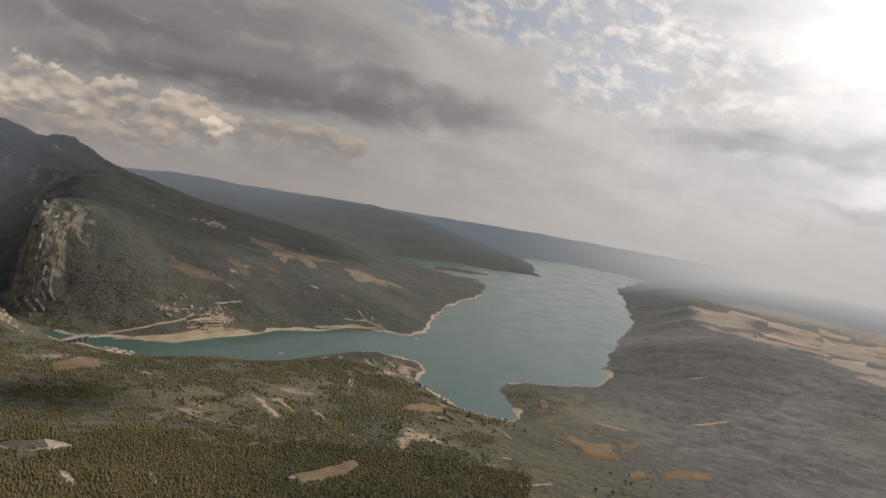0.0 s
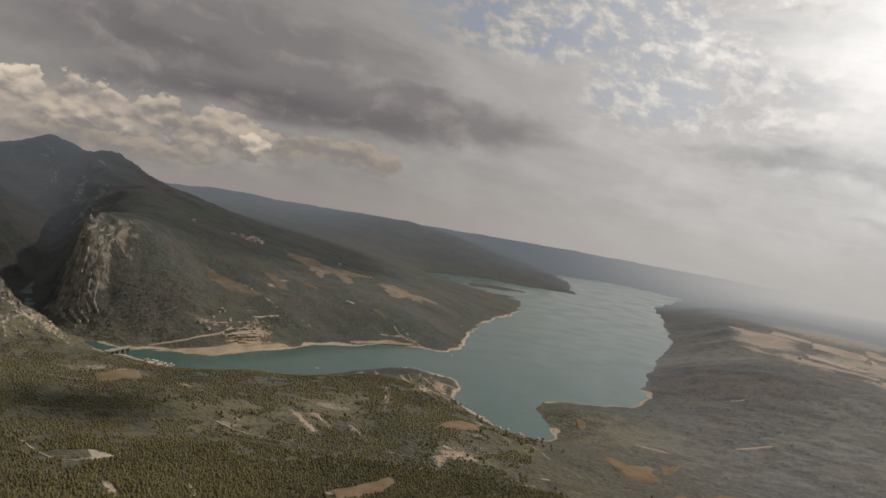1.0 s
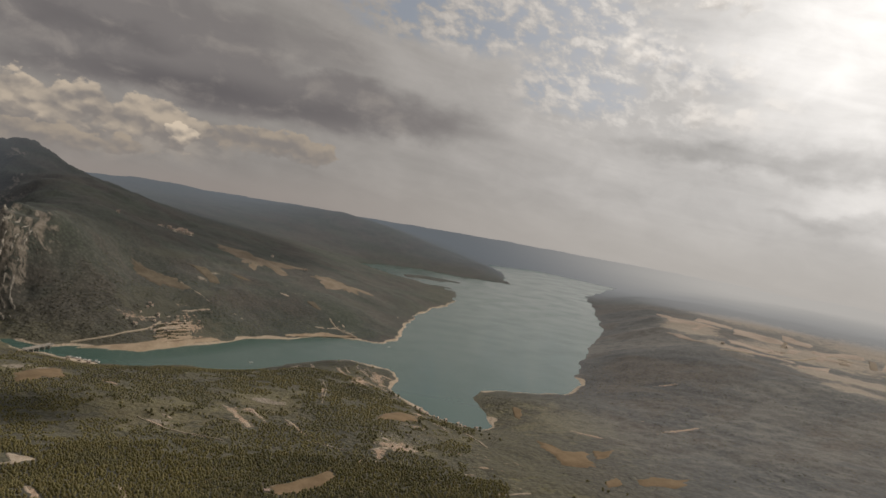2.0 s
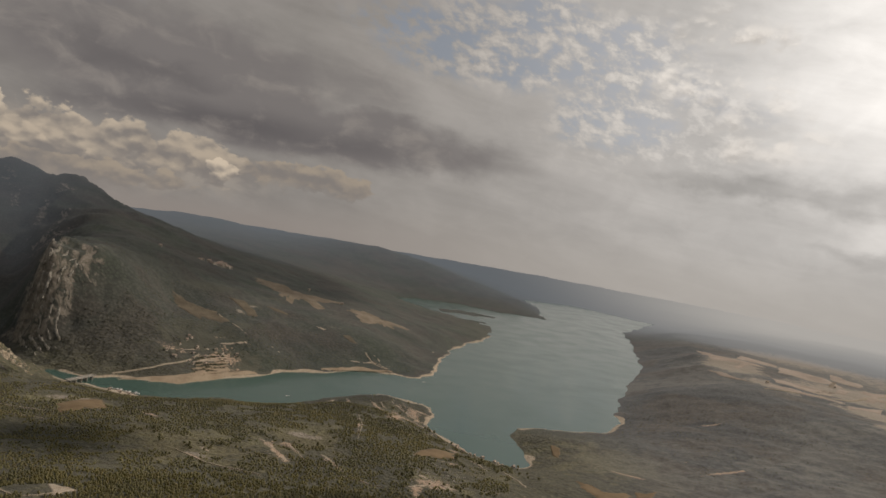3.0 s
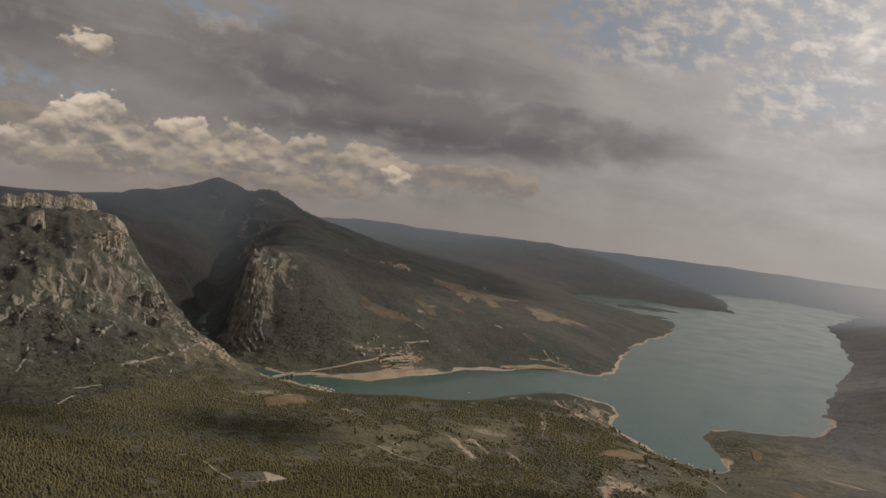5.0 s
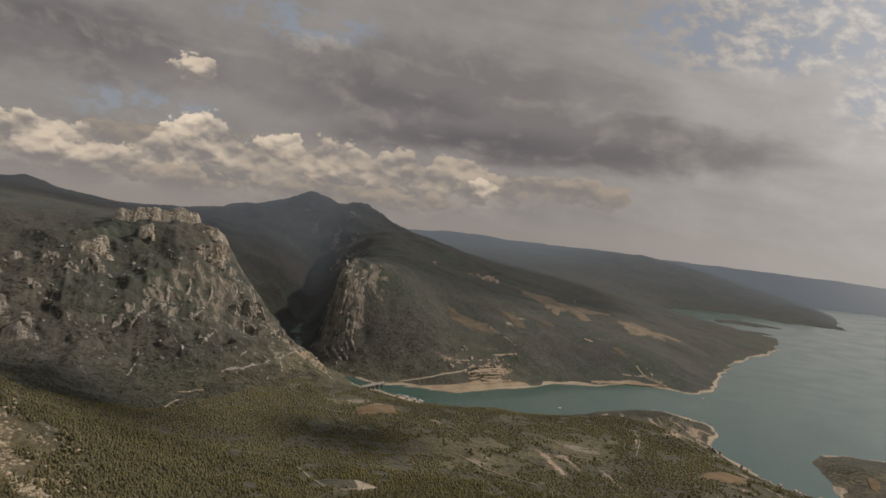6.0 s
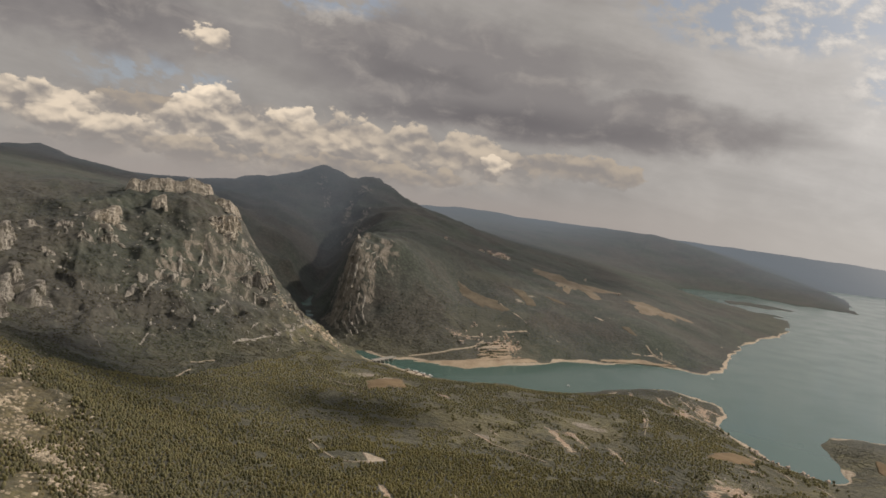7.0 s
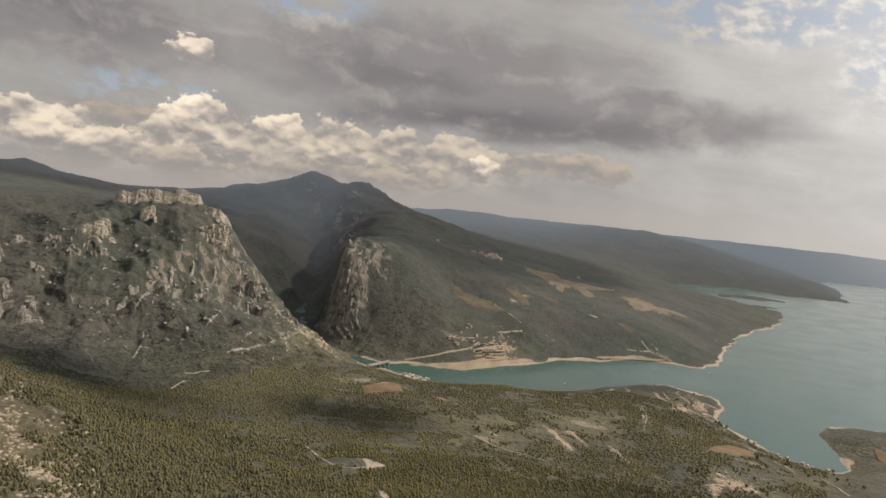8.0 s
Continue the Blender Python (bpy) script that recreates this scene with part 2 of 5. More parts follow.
def land_material(name="land", far=False):
    """Woods, scrub, dry grass, rock and pale earth, laid out by the ground's own cover values; far adds haze as
    emission.
    """
    m, n, b = material(name, 0.95)
    p = n.node("ShaderNodeNewGeometry").outputs["Position"]
    big, mid = n.noise(p, 0.012, 5, 0.6), n.noise(p, 0.06, 5, 0.62)
    patches = n.noise(p, 0.0075, 4, 0.6, 0.4)
    small, tiny = n.noise(p, 0.3, 4, 0.65), n.noise(p, 1.1, 3, 0.6)
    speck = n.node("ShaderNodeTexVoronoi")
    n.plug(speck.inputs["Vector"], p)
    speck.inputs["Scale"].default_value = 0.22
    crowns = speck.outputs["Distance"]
    wood, rock, dry, bare, shore, shaded_upland, hazed_scrub = (attribute(n, k) for k in ("wood", "rock", "dry", "bare", "shore", "shaded_upland", "hazed_scrub"))
    soil = attribute(n, "soil")
    leaf = n.mix(n.step(mid, 0.3, 0.7), (0.076, 0.074, 0.050), (0.120, 0.112, 0.070))
    # high and far woods: cloud shade and haze put into a darker, bluer leaf
    leaf = n.mix(n.mul(shaded_upland, 0.85), leaf, n.mix(n.step(mid, 0.3, 0.7), (0.060, 0.068, 0.060), (0.076, 0.084, 0.072)))
    leaf = n.mix(n.mul(shaded_upland, n.step(patches, 0.46, 0.60, 0, 0.55)), leaf, (0.092, 0.080, 0.069))
    leaf = n.mix(n.mul(shaded_upland, n.step(patches, 0.36, 0.47, 0.5, 0)), leaf, (0.060, 0.076, 0.053))
    # right bank's leaf paled and blued: haze put into the colour
    leaf = n.mix(n.mul(hazed_scrub, 0.8), leaf, n.mix(n.step(n.add(n.mul(big, 0.7), n.mul(mid, 0.3)), 0.36, 0.62), (0.076, 0.083, 0.090), (0.140, 0.144, 0.146)))
    leaf = n.mix(n.mul(hazed_scrub, n.step(patches, 0.46, 0.60, 0, 0.65)), leaf, (0.142, 0.124, 0.102))
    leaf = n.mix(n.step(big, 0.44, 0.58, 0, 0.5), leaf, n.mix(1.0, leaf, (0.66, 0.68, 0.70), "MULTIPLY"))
    # crown cells: shade between the crowns is put into the leaf colour
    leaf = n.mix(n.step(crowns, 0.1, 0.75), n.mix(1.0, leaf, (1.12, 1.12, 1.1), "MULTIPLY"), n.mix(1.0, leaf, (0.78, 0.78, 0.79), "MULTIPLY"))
    scrub = n.mix(n.step(small, 0.35, 0.62), (0.104, 0.099, 0.055), (0.178, 0.160, 0.086))
    scrub = n.mix(n.step(big, 0.45, 0.65, 0, 0.45), scrub, (0.105, 0.088, 0.05))
    cover = n.add(wood, n.add(n.mul(n.sub(mid, 0.5), 1.3), n.mul(n.sub(small, 0.5), 0.9)))
    scrub = n.mix(n.mul(shaded_upland, 0.85), scrub, (0.062, 0.067, 0.057))
    # the same painted haze in the right bank's open ground
    scrub = n.mix(n.mul(hazed_scrub, 0.8), scrub, n.mix(n.step(small, 0.35, 0.62), (0.122, 0.124, 0.123), (0.170, 0.170, 0.165)))
    colour = n.mix(n.step(cover, 0.36, 0.52), scrub, leaf)
    colour = n.mix(n.mul(soil, 0.85), colour, n.mix(n.step(small, 0.38, 0.62), (0.062, 0.053, 0.030), (0.135, 0.112, 0.062)))
    # dry grass, greyed and paled: the plain's haze is in this colour
    straw = n.mix(n.step(small, 0.3, 0.7), (0.225, 0.195, 0.155), (0.315, 0.278, 0.225))
    colour = n.mix(n.step(n.add(dry, n.mul(n.sub(mid, 0.5), 0.9)), 0.42, 0.58), colour, straw)
    earth = n.mix(n.step(tiny, 0.3, 0.7), (0.27, 0.175, 0.115), (0.45, 0.365, 0.275))
    colour = n.mix(n.step(n.add(bare, n.add(n.mul(n.sub(small, 0.5), 1.2), n.mul(n.sub(mid, 0.5), 0.9))), 0.46, 0.6), colour, earth)
    place = n.node("ShaderNodeSeparateXYZ")
    n.plug(place.inputs[0], p)
    bed = n.add(place.outputs[2], n.add(n.mul(place.outputs[0], 0.16), n.mul(place.outputs[1], 0.10)))
    along = n.add(n.add(n.mul(place.outputs[0], 0.66), n.mul(place.outputs[1], 0.75)), n.mul(n.sub(n.noise(p, 0.015, 3, 0.5), 0.5), 70))
    strata = n.noise(n.vec(n.mul(along, 0.16), n.mul(n.sub(n.mul(place.outputs[0], 0.75), n.mul(place.outputs[1], 0.66)), 0.03), n.mul(bed, 0.05)), 1.0, 5, 0.62, 0.5)
    stone = n.mix(n.step(strata, 0.34, 0.68), (0.105, 0.094, 0.077), (0.27, 0.24, 0.20))
    stone = n.mix(n.step(n.add(n.mul(tiny, 0.5), n.mul(small, 0.5)), 0.46, 0.62, 0, 0.75), stone, (0.075, 0.072, 0.05))
    colour = n.mix(n.step(n.add(rock, n.add(n.add(n.mul(n.sub(small, 0.5), 0.5), n.mul(n.sub(strata, 0.5), 1.6)), n.mul(n.sub(mid, 0.5), 0.9))), 0.48, 0.66), colour, stone)
    sand = n.mix(n.step(small, 0.3, 0.7), (0.29, 0.235, 0.17), (0.44, 0.37, 0.28))
    colour = n.mix(n.step(n.add(shore, n.mul(n.sub(mid, 0.5), 0.8)), 0.4, 0.6), colour, sand)
    n.plug(b.inputs["Base Color"], colour)
    b.inputs["Specular IOR Level"].default_value = 0.15
    # faint blue sheen stands in for haze where the land is seen edge-on
    b.inputs["Sheen Weight"].default_value, b.inputs["Sheen Roughness"].default_value = 0.06, 0.6
    b.inputs["Sheen Tint"].default_value = (0.75, 0.82, 0.95, 1)
    bump(n, b, n.mul(n.add(n.mul(crowns, -1.0), n.add(small, n.mul(mid, 2.0))), n.sub(1.0, n.math("MAXIMUM", n.mul(hazed_scrub, 0.92), n.mul(shaded_upland, 0.6)))), 0.65, 1.6)
    # haze is painted here: emission mixed over the land, stronger with distance
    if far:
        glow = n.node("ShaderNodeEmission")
        near_haze = n.mix(n.step(attribute(n, "haze_glow"), 0.0, 0.8), (0.052, 0.053, 0.062), (0.124, 0.141, 0.158))
        n.plug(glow.inputs["Color"], n.mix(attribute(n, "sunward"), near_haze, (0.46, 0.448, 0.426)))
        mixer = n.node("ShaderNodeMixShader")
        n.plug(mixer.inputs[0], n.mul(attribute(n, "haze_glow"), 0.9))
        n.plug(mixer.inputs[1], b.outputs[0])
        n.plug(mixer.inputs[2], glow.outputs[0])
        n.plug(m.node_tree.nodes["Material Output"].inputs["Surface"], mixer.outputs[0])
    return m


def water_material():
    m, n, b = material("lake_water", 0.12)
    p = n.node("ShaderNodeNewGeometry").outputs["Position"]
    broad = n.noise(p, 0.004, 4, 0.55)
    n.plug(b.inputs["Base Color"], n.mix(broad, (0.046, 0.097, 0.082), (0.064, 0.115, 0.100)))
    b.inputs["IOR"].default_value = 1.33
    n.plug(b.inputs["Roughness"], n.step(n.noise(p, 0.015, 5, 0.6), 0.3, 0.7, 0.10, 0.22))
    bump(n, b, n.add(n.noise(p, 0.5, 3, 0.6), n.mul(n.noise(p, 0.12, 3, 0.6), 0.5)), 0.012, 0.4)
    return m


M_BACKDROP = land_material("hazed_far_land", True)
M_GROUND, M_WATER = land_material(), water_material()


def cover_material(name, dark, light, scale, rough=0.95):
    """Bare ground: two tones in broad patches and fine grain."""
    m, n, b = material(name, rough)
    p = n.node("ShaderNodeNewGeometry").outputs["Position"]
    tone = n.add(n.mul(n.noise(p, scale, 4, 0.6), 0.6), n.mul(n.noise(p, scale * 9, 3, 0.6), 0.4))
    n.plug(b.inputs["Base Color"], n.mix(n.step(tone, 0.35, 0.65), dark, light))
    b.inputs["Specular IOR Level"].default_value = 0.15
    bump(n, b, n.noise(p, scale * 12, 3, 0.6), 0.4, 0.3)
    return m


def foliage_material(name, dark, light, apart=0.8, russet=None):
    """Crowns: each one a little different, with russet stretches where given."""
    m, n, b = material(name, 0.85)
    p = n.node("ShaderNodeNewGeometry")
    tone = n.add(n.mul(p.outputs["Random Per Island"], apart), n.mul(n.sub(n.noise(p.outputs["Position"], 0.02, 4, 0.6), 0.16), 1.6))
    colour = n.mix(n.step(tone, 0.4 * apart / 0.8, 0.87 + 0.6 * apart), dark, light)
    if russet:
        colour = n.mix(n.step(n.noise(p.outputs["Position"], 0.0075, 4, 0.6, 0.4), 0.46, 0.60, 0, 0.6), colour, russet)
    colour = n.mix(n.step(n.math("FRACT", n.mul(p.outputs["Random Per Island"], 7.3)), 0.8, 0.95, 0, 0.5), colour, n.mix(1.0, light, (0.85, 0.70, 0.60), "MULTIPLY"))
    colour = n.mix(n.step(n.noise(p.outputs["Position"], 2.2, 2, 0.6), 0.4, 0.7, 0, 0.5), colour, n.mix(1.0, colour, (0.68, 0.68, 0.68), "MULTIPLY"))
    n.plug(b.inputs["Base Color"], colour)
    b.inputs["Specular IOR Level"].default_value = 0.2
    glowing = n.node("ShaderNodeBsdfTranslucent")
    n.plug(glowing.inputs["Color"], n.mix(1.0, colour, (1.5, 1.5, 0.9), "MULTIPLY"))
    mixer = n.node("ShaderNodeMixShader")
    mixer.inputs[0].default_value = 0.5
    n.plug(mixer.inputs[1], b.outputs[0])
    n.plug(mixer.inputs[2], glowing.outputs[0])
    n.plug(m.node_tree.nodes["Material Output"].inputs["Surface"], mixer.outputs[0])
    return m


def stone_material(name, dark, light, green):
    m, n, b = material(name, 0.9)
    p = n.node("ShaderNodeNewGeometry").outputs["Position"]
    sep = n.node("ShaderNodeSeparateXYZ")
    n.plug(sep.inputs[0], p)
    layered = n.vec(n.mul(sep.outputs[0], 0.5), n.mul(sep.outputs[1], 0.5), n.mul(sep.outputs[2], 0.16))
    streaks, grain = n.noise(layered, 0.5, 5, 0.65), n.noise(p, 0.9, 4, 0.65)
    colour = n.mix(n.step(streaks, 0.32, 0.66), dark, light)
    colour = n.mix(n.step(grain, 0.5, 0.75, 0, 0.7), colour, (0.12, 0.115, 0.085))
    colour = n.mix(n.step(n.noise(p, 0.09, 4, 0.6), 0.52, 0.66, 0, green), colour, (0.085, 0.08, 0.045))
    n.plug(b.inputs["Base Color"], colour)
    bump(n, b, n.add(streaks, grain), 0.8, 1.2)
    return m


M_STUBBLE = cover_material("stubble", (0.150, 0.108, 0.063), (0.220, 0.162, 0.100), 0.05)
# dry stubble of the plain, its tone greyed and paled with painted haze
M_HAZED_FIELD = cover_material("hazed_stubble", (0.285, 0.236, 0.195), (0.38, 0.322, 0.268), 0.02)
M_HEDGE = cover_material("hedge", (0.05, 0.05, 0.032), (0.09, 0.085, 0.055), 0.3)
M_DULL = cover_material("grazed_grass", (0.150, 0.124, 0.090), (0.235, 0.196, 0.150), 0.05)
M_BROWN = cover_material("brown_pasture", (0.098, 0.084, 0.062), (0.155, 0.131, 0.096), 0.05)
M_TRACK = cover_material("gravel_track", (0.27, 0.23, 0.17), (0.39, 0.34, 0.265), 0.2)
M_SCAR = cover_material("bare_scar", (0.30, 0.245, 0.185), (0.46, 0.40, 0.32), 0.3)
M_SAND = cover_material("lake_sand", (0.25, 0.195, 0.135), (0.38, 0.31, 0.225), 0.05)
M_PINE = foliage_material("pine_foliage", (0.126, 0.126, 0.082), (0.250, 0.234, 0.136), 0.8, (0.275, 0.248, 0.122))
M_OAK = foliage_material("oak_foliage", (0.058, 0.067, 0.045), (0.092, 0.099, 0.066), 0.4, (0.094, 0.080, 0.066))
# right bank crowns, greyed and paled so their colour carries haze
M_HAZED_SCRUB = foliage_material("hazed_scrub_foliage", (0.084, 0.087, 0.083), (0.138, 0.136, 0.124), 0.5, (0.140, 0.122, 0.102))
M_STONE = stone_material("limestone", (0.165, 0.154, 0.134), (0.37, 0.345, 0.30), 0.6)
M_CLIFF = stone_material("pale_limestone", (0.34, 0.305, 0.255), (0.54, 0.49, 0.41), 0.25)
M_BLOCK = stone_material("warm_limestone", (0.30, 0.245, 0.175), (0.52, 0.44, 0.325), 0.2)
M_BARK = cover_material("bark", (0.06, 0.045, 0.03), (0.13, 0.10, 0.075), 0.8)
M_PLASTER = cover_material("plaster", (0.48, 0.43, 0.36), (0.66, 0.61, 0.53), 0.4)
M_TILE = cover_material("roof_tile", (0.34, 0.26, 0.21), (0.45, 0.36, 0.30), 0.6)
M_WHITE = cover_material("white_hull", (0.70, 0.70, 0.69), (0.82, 0.82, 0.81), 0.8, 0.4)
M_CONCRETE = cover_material("concrete", (0.25, 0.235, 0.21), (0.36, 0.34, 0.31), 0.4)
M_GLASS = cover_material("dark_glass", (0.02, 0.025, 0.03), (0.04, 0.045, 0.05), 0.5, 0.15)
M_SHADE_CLOUD = cover_material("shade_cloud_white", (0.78, 0.78, 0.79), (0.86, 0.86, 0.86), 0.01, 1.0)
M_THIN_SHADE_CLOUD = cover_material("thin_shade_cloud", (0.78, 0.78, 0.79), (0.86, 0.86, 0.86), 0.01, 1.0)
# lets part of the sun through, so the added sheets shade only partly
sheer = Net(M_THIN_SHADE_CLOUD.node_tree)
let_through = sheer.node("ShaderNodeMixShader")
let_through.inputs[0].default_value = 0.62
sheer.plug(let_through.inputs[1], M_THIN_SHADE_CLOUD.node_tree.nodes["Principled BSDF"].outputs[0])
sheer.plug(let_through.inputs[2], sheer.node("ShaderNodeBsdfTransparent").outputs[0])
sheer.plug(M_THIN_SHADE_CLOUD.node_tree.nodes["Material Output"].inputs["Surface"], let_through.outputs[0])


# ---- noise ----
def lattice(ix, iy, seed):
    h = (ix * 374761393 + iy * 668265263 + seed * 1274126177) & 0xFFFFFFFF
    h = ((h ^ (h >> 13)) * 1274126177) & 0xFFFFFFFF
    return ((h ^ (h >> 16)) & 0xFFFF) / 65535.0


def value_noise(x, y, seed=0):
    x, y = np.asarray(x, float), np.asarray(y, float)
    fx, fy = np.floor(x), np.floor(y)
    ix, iy, u, v = fx.astype(np.int64), fy.astype(np.int64), x - fx, y - fy
    u, v = u * u * u * (u * (6 * u - 15) + 10), v * v * v * (v * (6 * v - 15) + 10)
    a, b = lattice(ix, iy, seed), lattice(ix + 1, iy, seed)
    c, d = lattice(ix, iy + 1, seed), lattice(ix + 1, iy + 1, seed)
    return (a * (1 - u) + b * u) * (1 - v) + (c * (1 - u) + d * u) * v


def fbm(x, y, octaves=4, seed=0):
    """Fractal noise, about -1 to 1."""
    total, amp = 0.0, 0.5
    for k in range(octaves):
        total = total + amp * (2 * value_noise(x * 2 ** k + 17.3 * k, y * 2 ** k - 9.1 * k, seed + k) - 1)
        amp *= 0.5
    return total


def ridged(x, y, octaves=4, seed=0):
    total, amp = 0.0, 0.5
    for k in range(octaves):
        total = total + amp * (1 - np.abs(2 * value_noise(x * 2 ** k + 5.7 * k, y * 2 ** k + 3.3 * k, seed + k) - 1) * 2)
        amp *= 0.5
    return total


def smooth(a, b, v):
    v = np.clip((v - a) / (b - a), 0, 1)
    return v * v * (3 - 2 * v)


# ---- plan of the land: lines that the ground passes through (x, y, height above the lake) ----
SHORE_ARM = [(-350, 770), (-338, 796), (-288, 809), (-266, 811), (-247, 841), (-228, 877), (-194, 928), (-170, 965), (-124, 1003), (-76, 1053), (-26, 1068), (28, 1049)]
SHORE_POINT = [(28, 1049), (43, 1175), (70, 1370), (118, 1530), (180, 1675), (197, 1990), (95, 2050), (6, 2130), (-90, 2320)]
SHORE_SPIT = [(-90, 2320), (-15, 2420), (135, 2460), (245, 2400), (420, 2410), (445, 2500), (485, 2920), (465, 3240), (730, 3370), (875, 3200), (1030, 3040)]
SHORE_WEST = [(1030, 3040), (718, 2405), (607, 1900), (531, 1580), (434, 1352), (344, 1108), (308, 977)]
SHORE_BAY = [(308, 977), (265, 913), (226, 890), (195, 890), (148, 863), (142, 782), (142, 720), (126, 704)]
SHORE_NEAR = [(126, 704), (102, 714), (80, 731), (58, 760), (40, 790), (30, 821), (39, 880), (33, 918), (12, 910), (-25, 925),
              (-70, 895), (-107, 843), (-140, 803), (-165, 788), (-201, 785), (-245, 762), (-286, 738), (-348, 752)]
SHORES = (SHORE_ARM, SHORE_POINT, SHORE_SPIT, SHORE_WEST, SHORE_BAY, SHORE_NEAR)
LAKE_BED = [(-270, 790, -4), (-200, 840, -6), (-100, 930, -8), (0, 985, -12), (60, 1000, -14), (90, 820, -8), (180, 1150, -20), (300, 1600, -25),
            (390, 2100, -25), (600, 2700, -25), (750, 3100, -15), (30, 2250, -6), (100, 2105, -3), (230, 2120, -6), (260, 2310, -12)]
RIVER = [(-352, 768, -1.5), (-400, 785, -2), (-450, 806, -2), (-492, 838, -2), (-526, 878, -2), (-562, 920, -2), (-610, 985, -2), (-668, 1112, -2),
         (-700, 1175, 2)]
SPUR = [(-405, 770, 2), (-467, 769, 35), (-516, 774, 64), (-542, 780, 88), (-601, 786, 130), (-643, 805, 160), (-683, 811, 172), (-724, 760, 170),
        (-725, 700, 160), (-760, 655, 158), (-745, 526, 140), (-850, 400, 138)]
MASSIF_FOOT = [(-400, 725, 8), (-440, 650, 25), (-470, 560, 34), (-530, 490, 46), (-620, 400, 62)]
VALLEY = [(-335, 695, 13), (-360, 600, 20), (-390, 500, 32), (-420, 420, 44)]
KNOLL = [(-460, 300, 98), (-347, 253, 89), (-290, 238, 82), (-231, 221, 74), (-170, 180, 72)]
NEAR_HILL = [(-228, 376, 40), (-178, 395, 40), (-70, 520, 31), (-11, 437, 40), (113, 437, 40), (216, 530, 34), (369, 590, 36), (404, 534, 42),
             (-80, 320, 50), (100, 300, 58), (0, 120, 75), (0, -300, 120), (-300, 0, 110), (400, 250, 65)]
PENINSULA = [(-270, 670, 17), (-180, 690, 20), (-90, 640, 27), (-41, 640, 32), (-70, 770, 20), (-15, 850, 13), (24, 547, 30)]
WEST_BANK = [(175, 800, 12), (230, 830, 14), (170, 640, 18), (300, 700, 24), (380, 900, 24), (430, 1150, 28), (520, 1330, 32), (640, 1650, 34), (750, 2000, 36), (850, 2300, 36)]
WEST_RIM = [(690, 900, 62), (617, 944, 60), (572, 1018, 59), (545, 1150, 57), (585, 1405, 55), (720, 1826, 50)]
PLAIN = [(800, 1150, 47), (800, 1500, 45), (950, 1900, 43), (1200, 2600, 42), (1500, 2000, 44), (1800, 2900, 40), (2200, 1400, 50), (1400, 3900, 45), (2600, 3400, 35), (3600, 2600, 40)]
BUTTRESS = [(-378, 803, 6), (-454, 826, 8), (-462, 850, 44), (-472, 872, 92), (-487, 908, 128), (-466, 928, 131), (-440, 940, 129), (-436, 962, 126), (-414, 912, 76), (-424, 868, 42), (-385, 850, 22)]
GORGE_WALL = [(-480, 852, 14), (-502, 876, 14), (-516, 900, 16), (-538, 945, 18), (-562, 1000, 22)]
GORGE_RIM = [(-484, 888, 116), (-500, 918, 126), (-522, 958, 128), (-540, 1010, 132), (-472, 1043, 134), (-425, 1010, 122)]
GORGE_HEAD = [(-735, 1250, 28), (-800, 1370, 66), (-880, 1480, 112), (-960, 1590, 170)]
RIB = [(-470, 960, 132), (-505, 1060, 136), (-575, 1190, 136), (-650, 1320, 145), (-730, 1460, 158), (-820, 1620, 184), (-895, 1745, 217)]
RIB_WEST = [(-590, 1075, 96), (-640, 1180, 92), (-700, 1300, 104), (-770, 1420, 128)]
FAR_WALL = [(-690, 1050, 64), (-780, 1180, 84), (-900, 1330, 112), (-1040, 1480, 146)]
SLOPE = [(-290, 890, 16), (-250, 1000, 44), (-200, 1130, 56), (-60, 1200, 35), (60, 1480, 18), (-20, 1750, 26), (80, 1850, 10), (75, 2175, 3), (130, 2200, 4), (190, 2190, 3), (230, 2190, 1), (-325, 1330, 80), (-186, 1358, 58),
         (-95, 1330, 45), (-31, 1340, 32), (-417, 1454, 90), (-349, 1011, 60), (-300, 1700, 74), (-150, 2100, 38), (-520, 1400, 104), (-600, 2200, 80)]
PEAKS = [(-1317, 1505, 160), (-1272, 1543, 176), (-1167, 1624, 195), (-1101, 1670, 222), (-1045, 1705, 242), (-964, 1753, 212), (-911, 1780, 226), (-867, 1802, 198),
         (-823, 1823, 170), (-749, 1854, 130)]
EAST_HILLS = [(-1700, 700, 180), (-1462, 1050, 193), (-1413, 1116, 210), (-1371, 1167, 184), (-1314, 1230, 170), (-1279, 1266, 160), (-1214, 1329, 168)]
FAR_RIDGE = [(-1220, 2740, 138), (-1026, 2819, 150), (-852, 2876, 141), (-690, 2919, 120), (-560, 2940, 128), (-412, 2971, 141), (-230, 2991, 141), (-141, 2996, 131), (-26, 3000, 110), (157, 2960, 70), (380, 2700, 26)]
HORIZON = [(-4200, 2425, 58), (-3430, 3430, 58), (-2050, 4395, 62), (-842, 4776, 75), (-2600, 2700, 70), (-2900, 1700, 70), (-1900, 1450, 110), (-1720, 1650, 105), (-1540, 1830, 105), (-1340, 1990, 105), (-1180, 2120, 105), (-1010, 2220, 100), (-850, 2300, 100), (0, 4850, 80), (500, 3900, 60), (842, 4776, 72), (1659, 4557, 55), (2425, 4200, 45), (3117, 3715, 35), (3970, 2780, 35),
           (4600, 0, 60), (0, -4600, 110), (-4600, 0, 110), (3300, -3300, 90), (-3300, -3300, 110)]


def resample(line, step):
    out = []
    for a, b in zip(line[:-1], line[1:]):
        n = max(1, int(math.dist(a[:2], b[:2]) / step))
        out += [tuple(a[i] + (b[i] - a[i]) * k / n for i in range(3)) for k in range(n)]
    return out + [tuple(line[-1])]


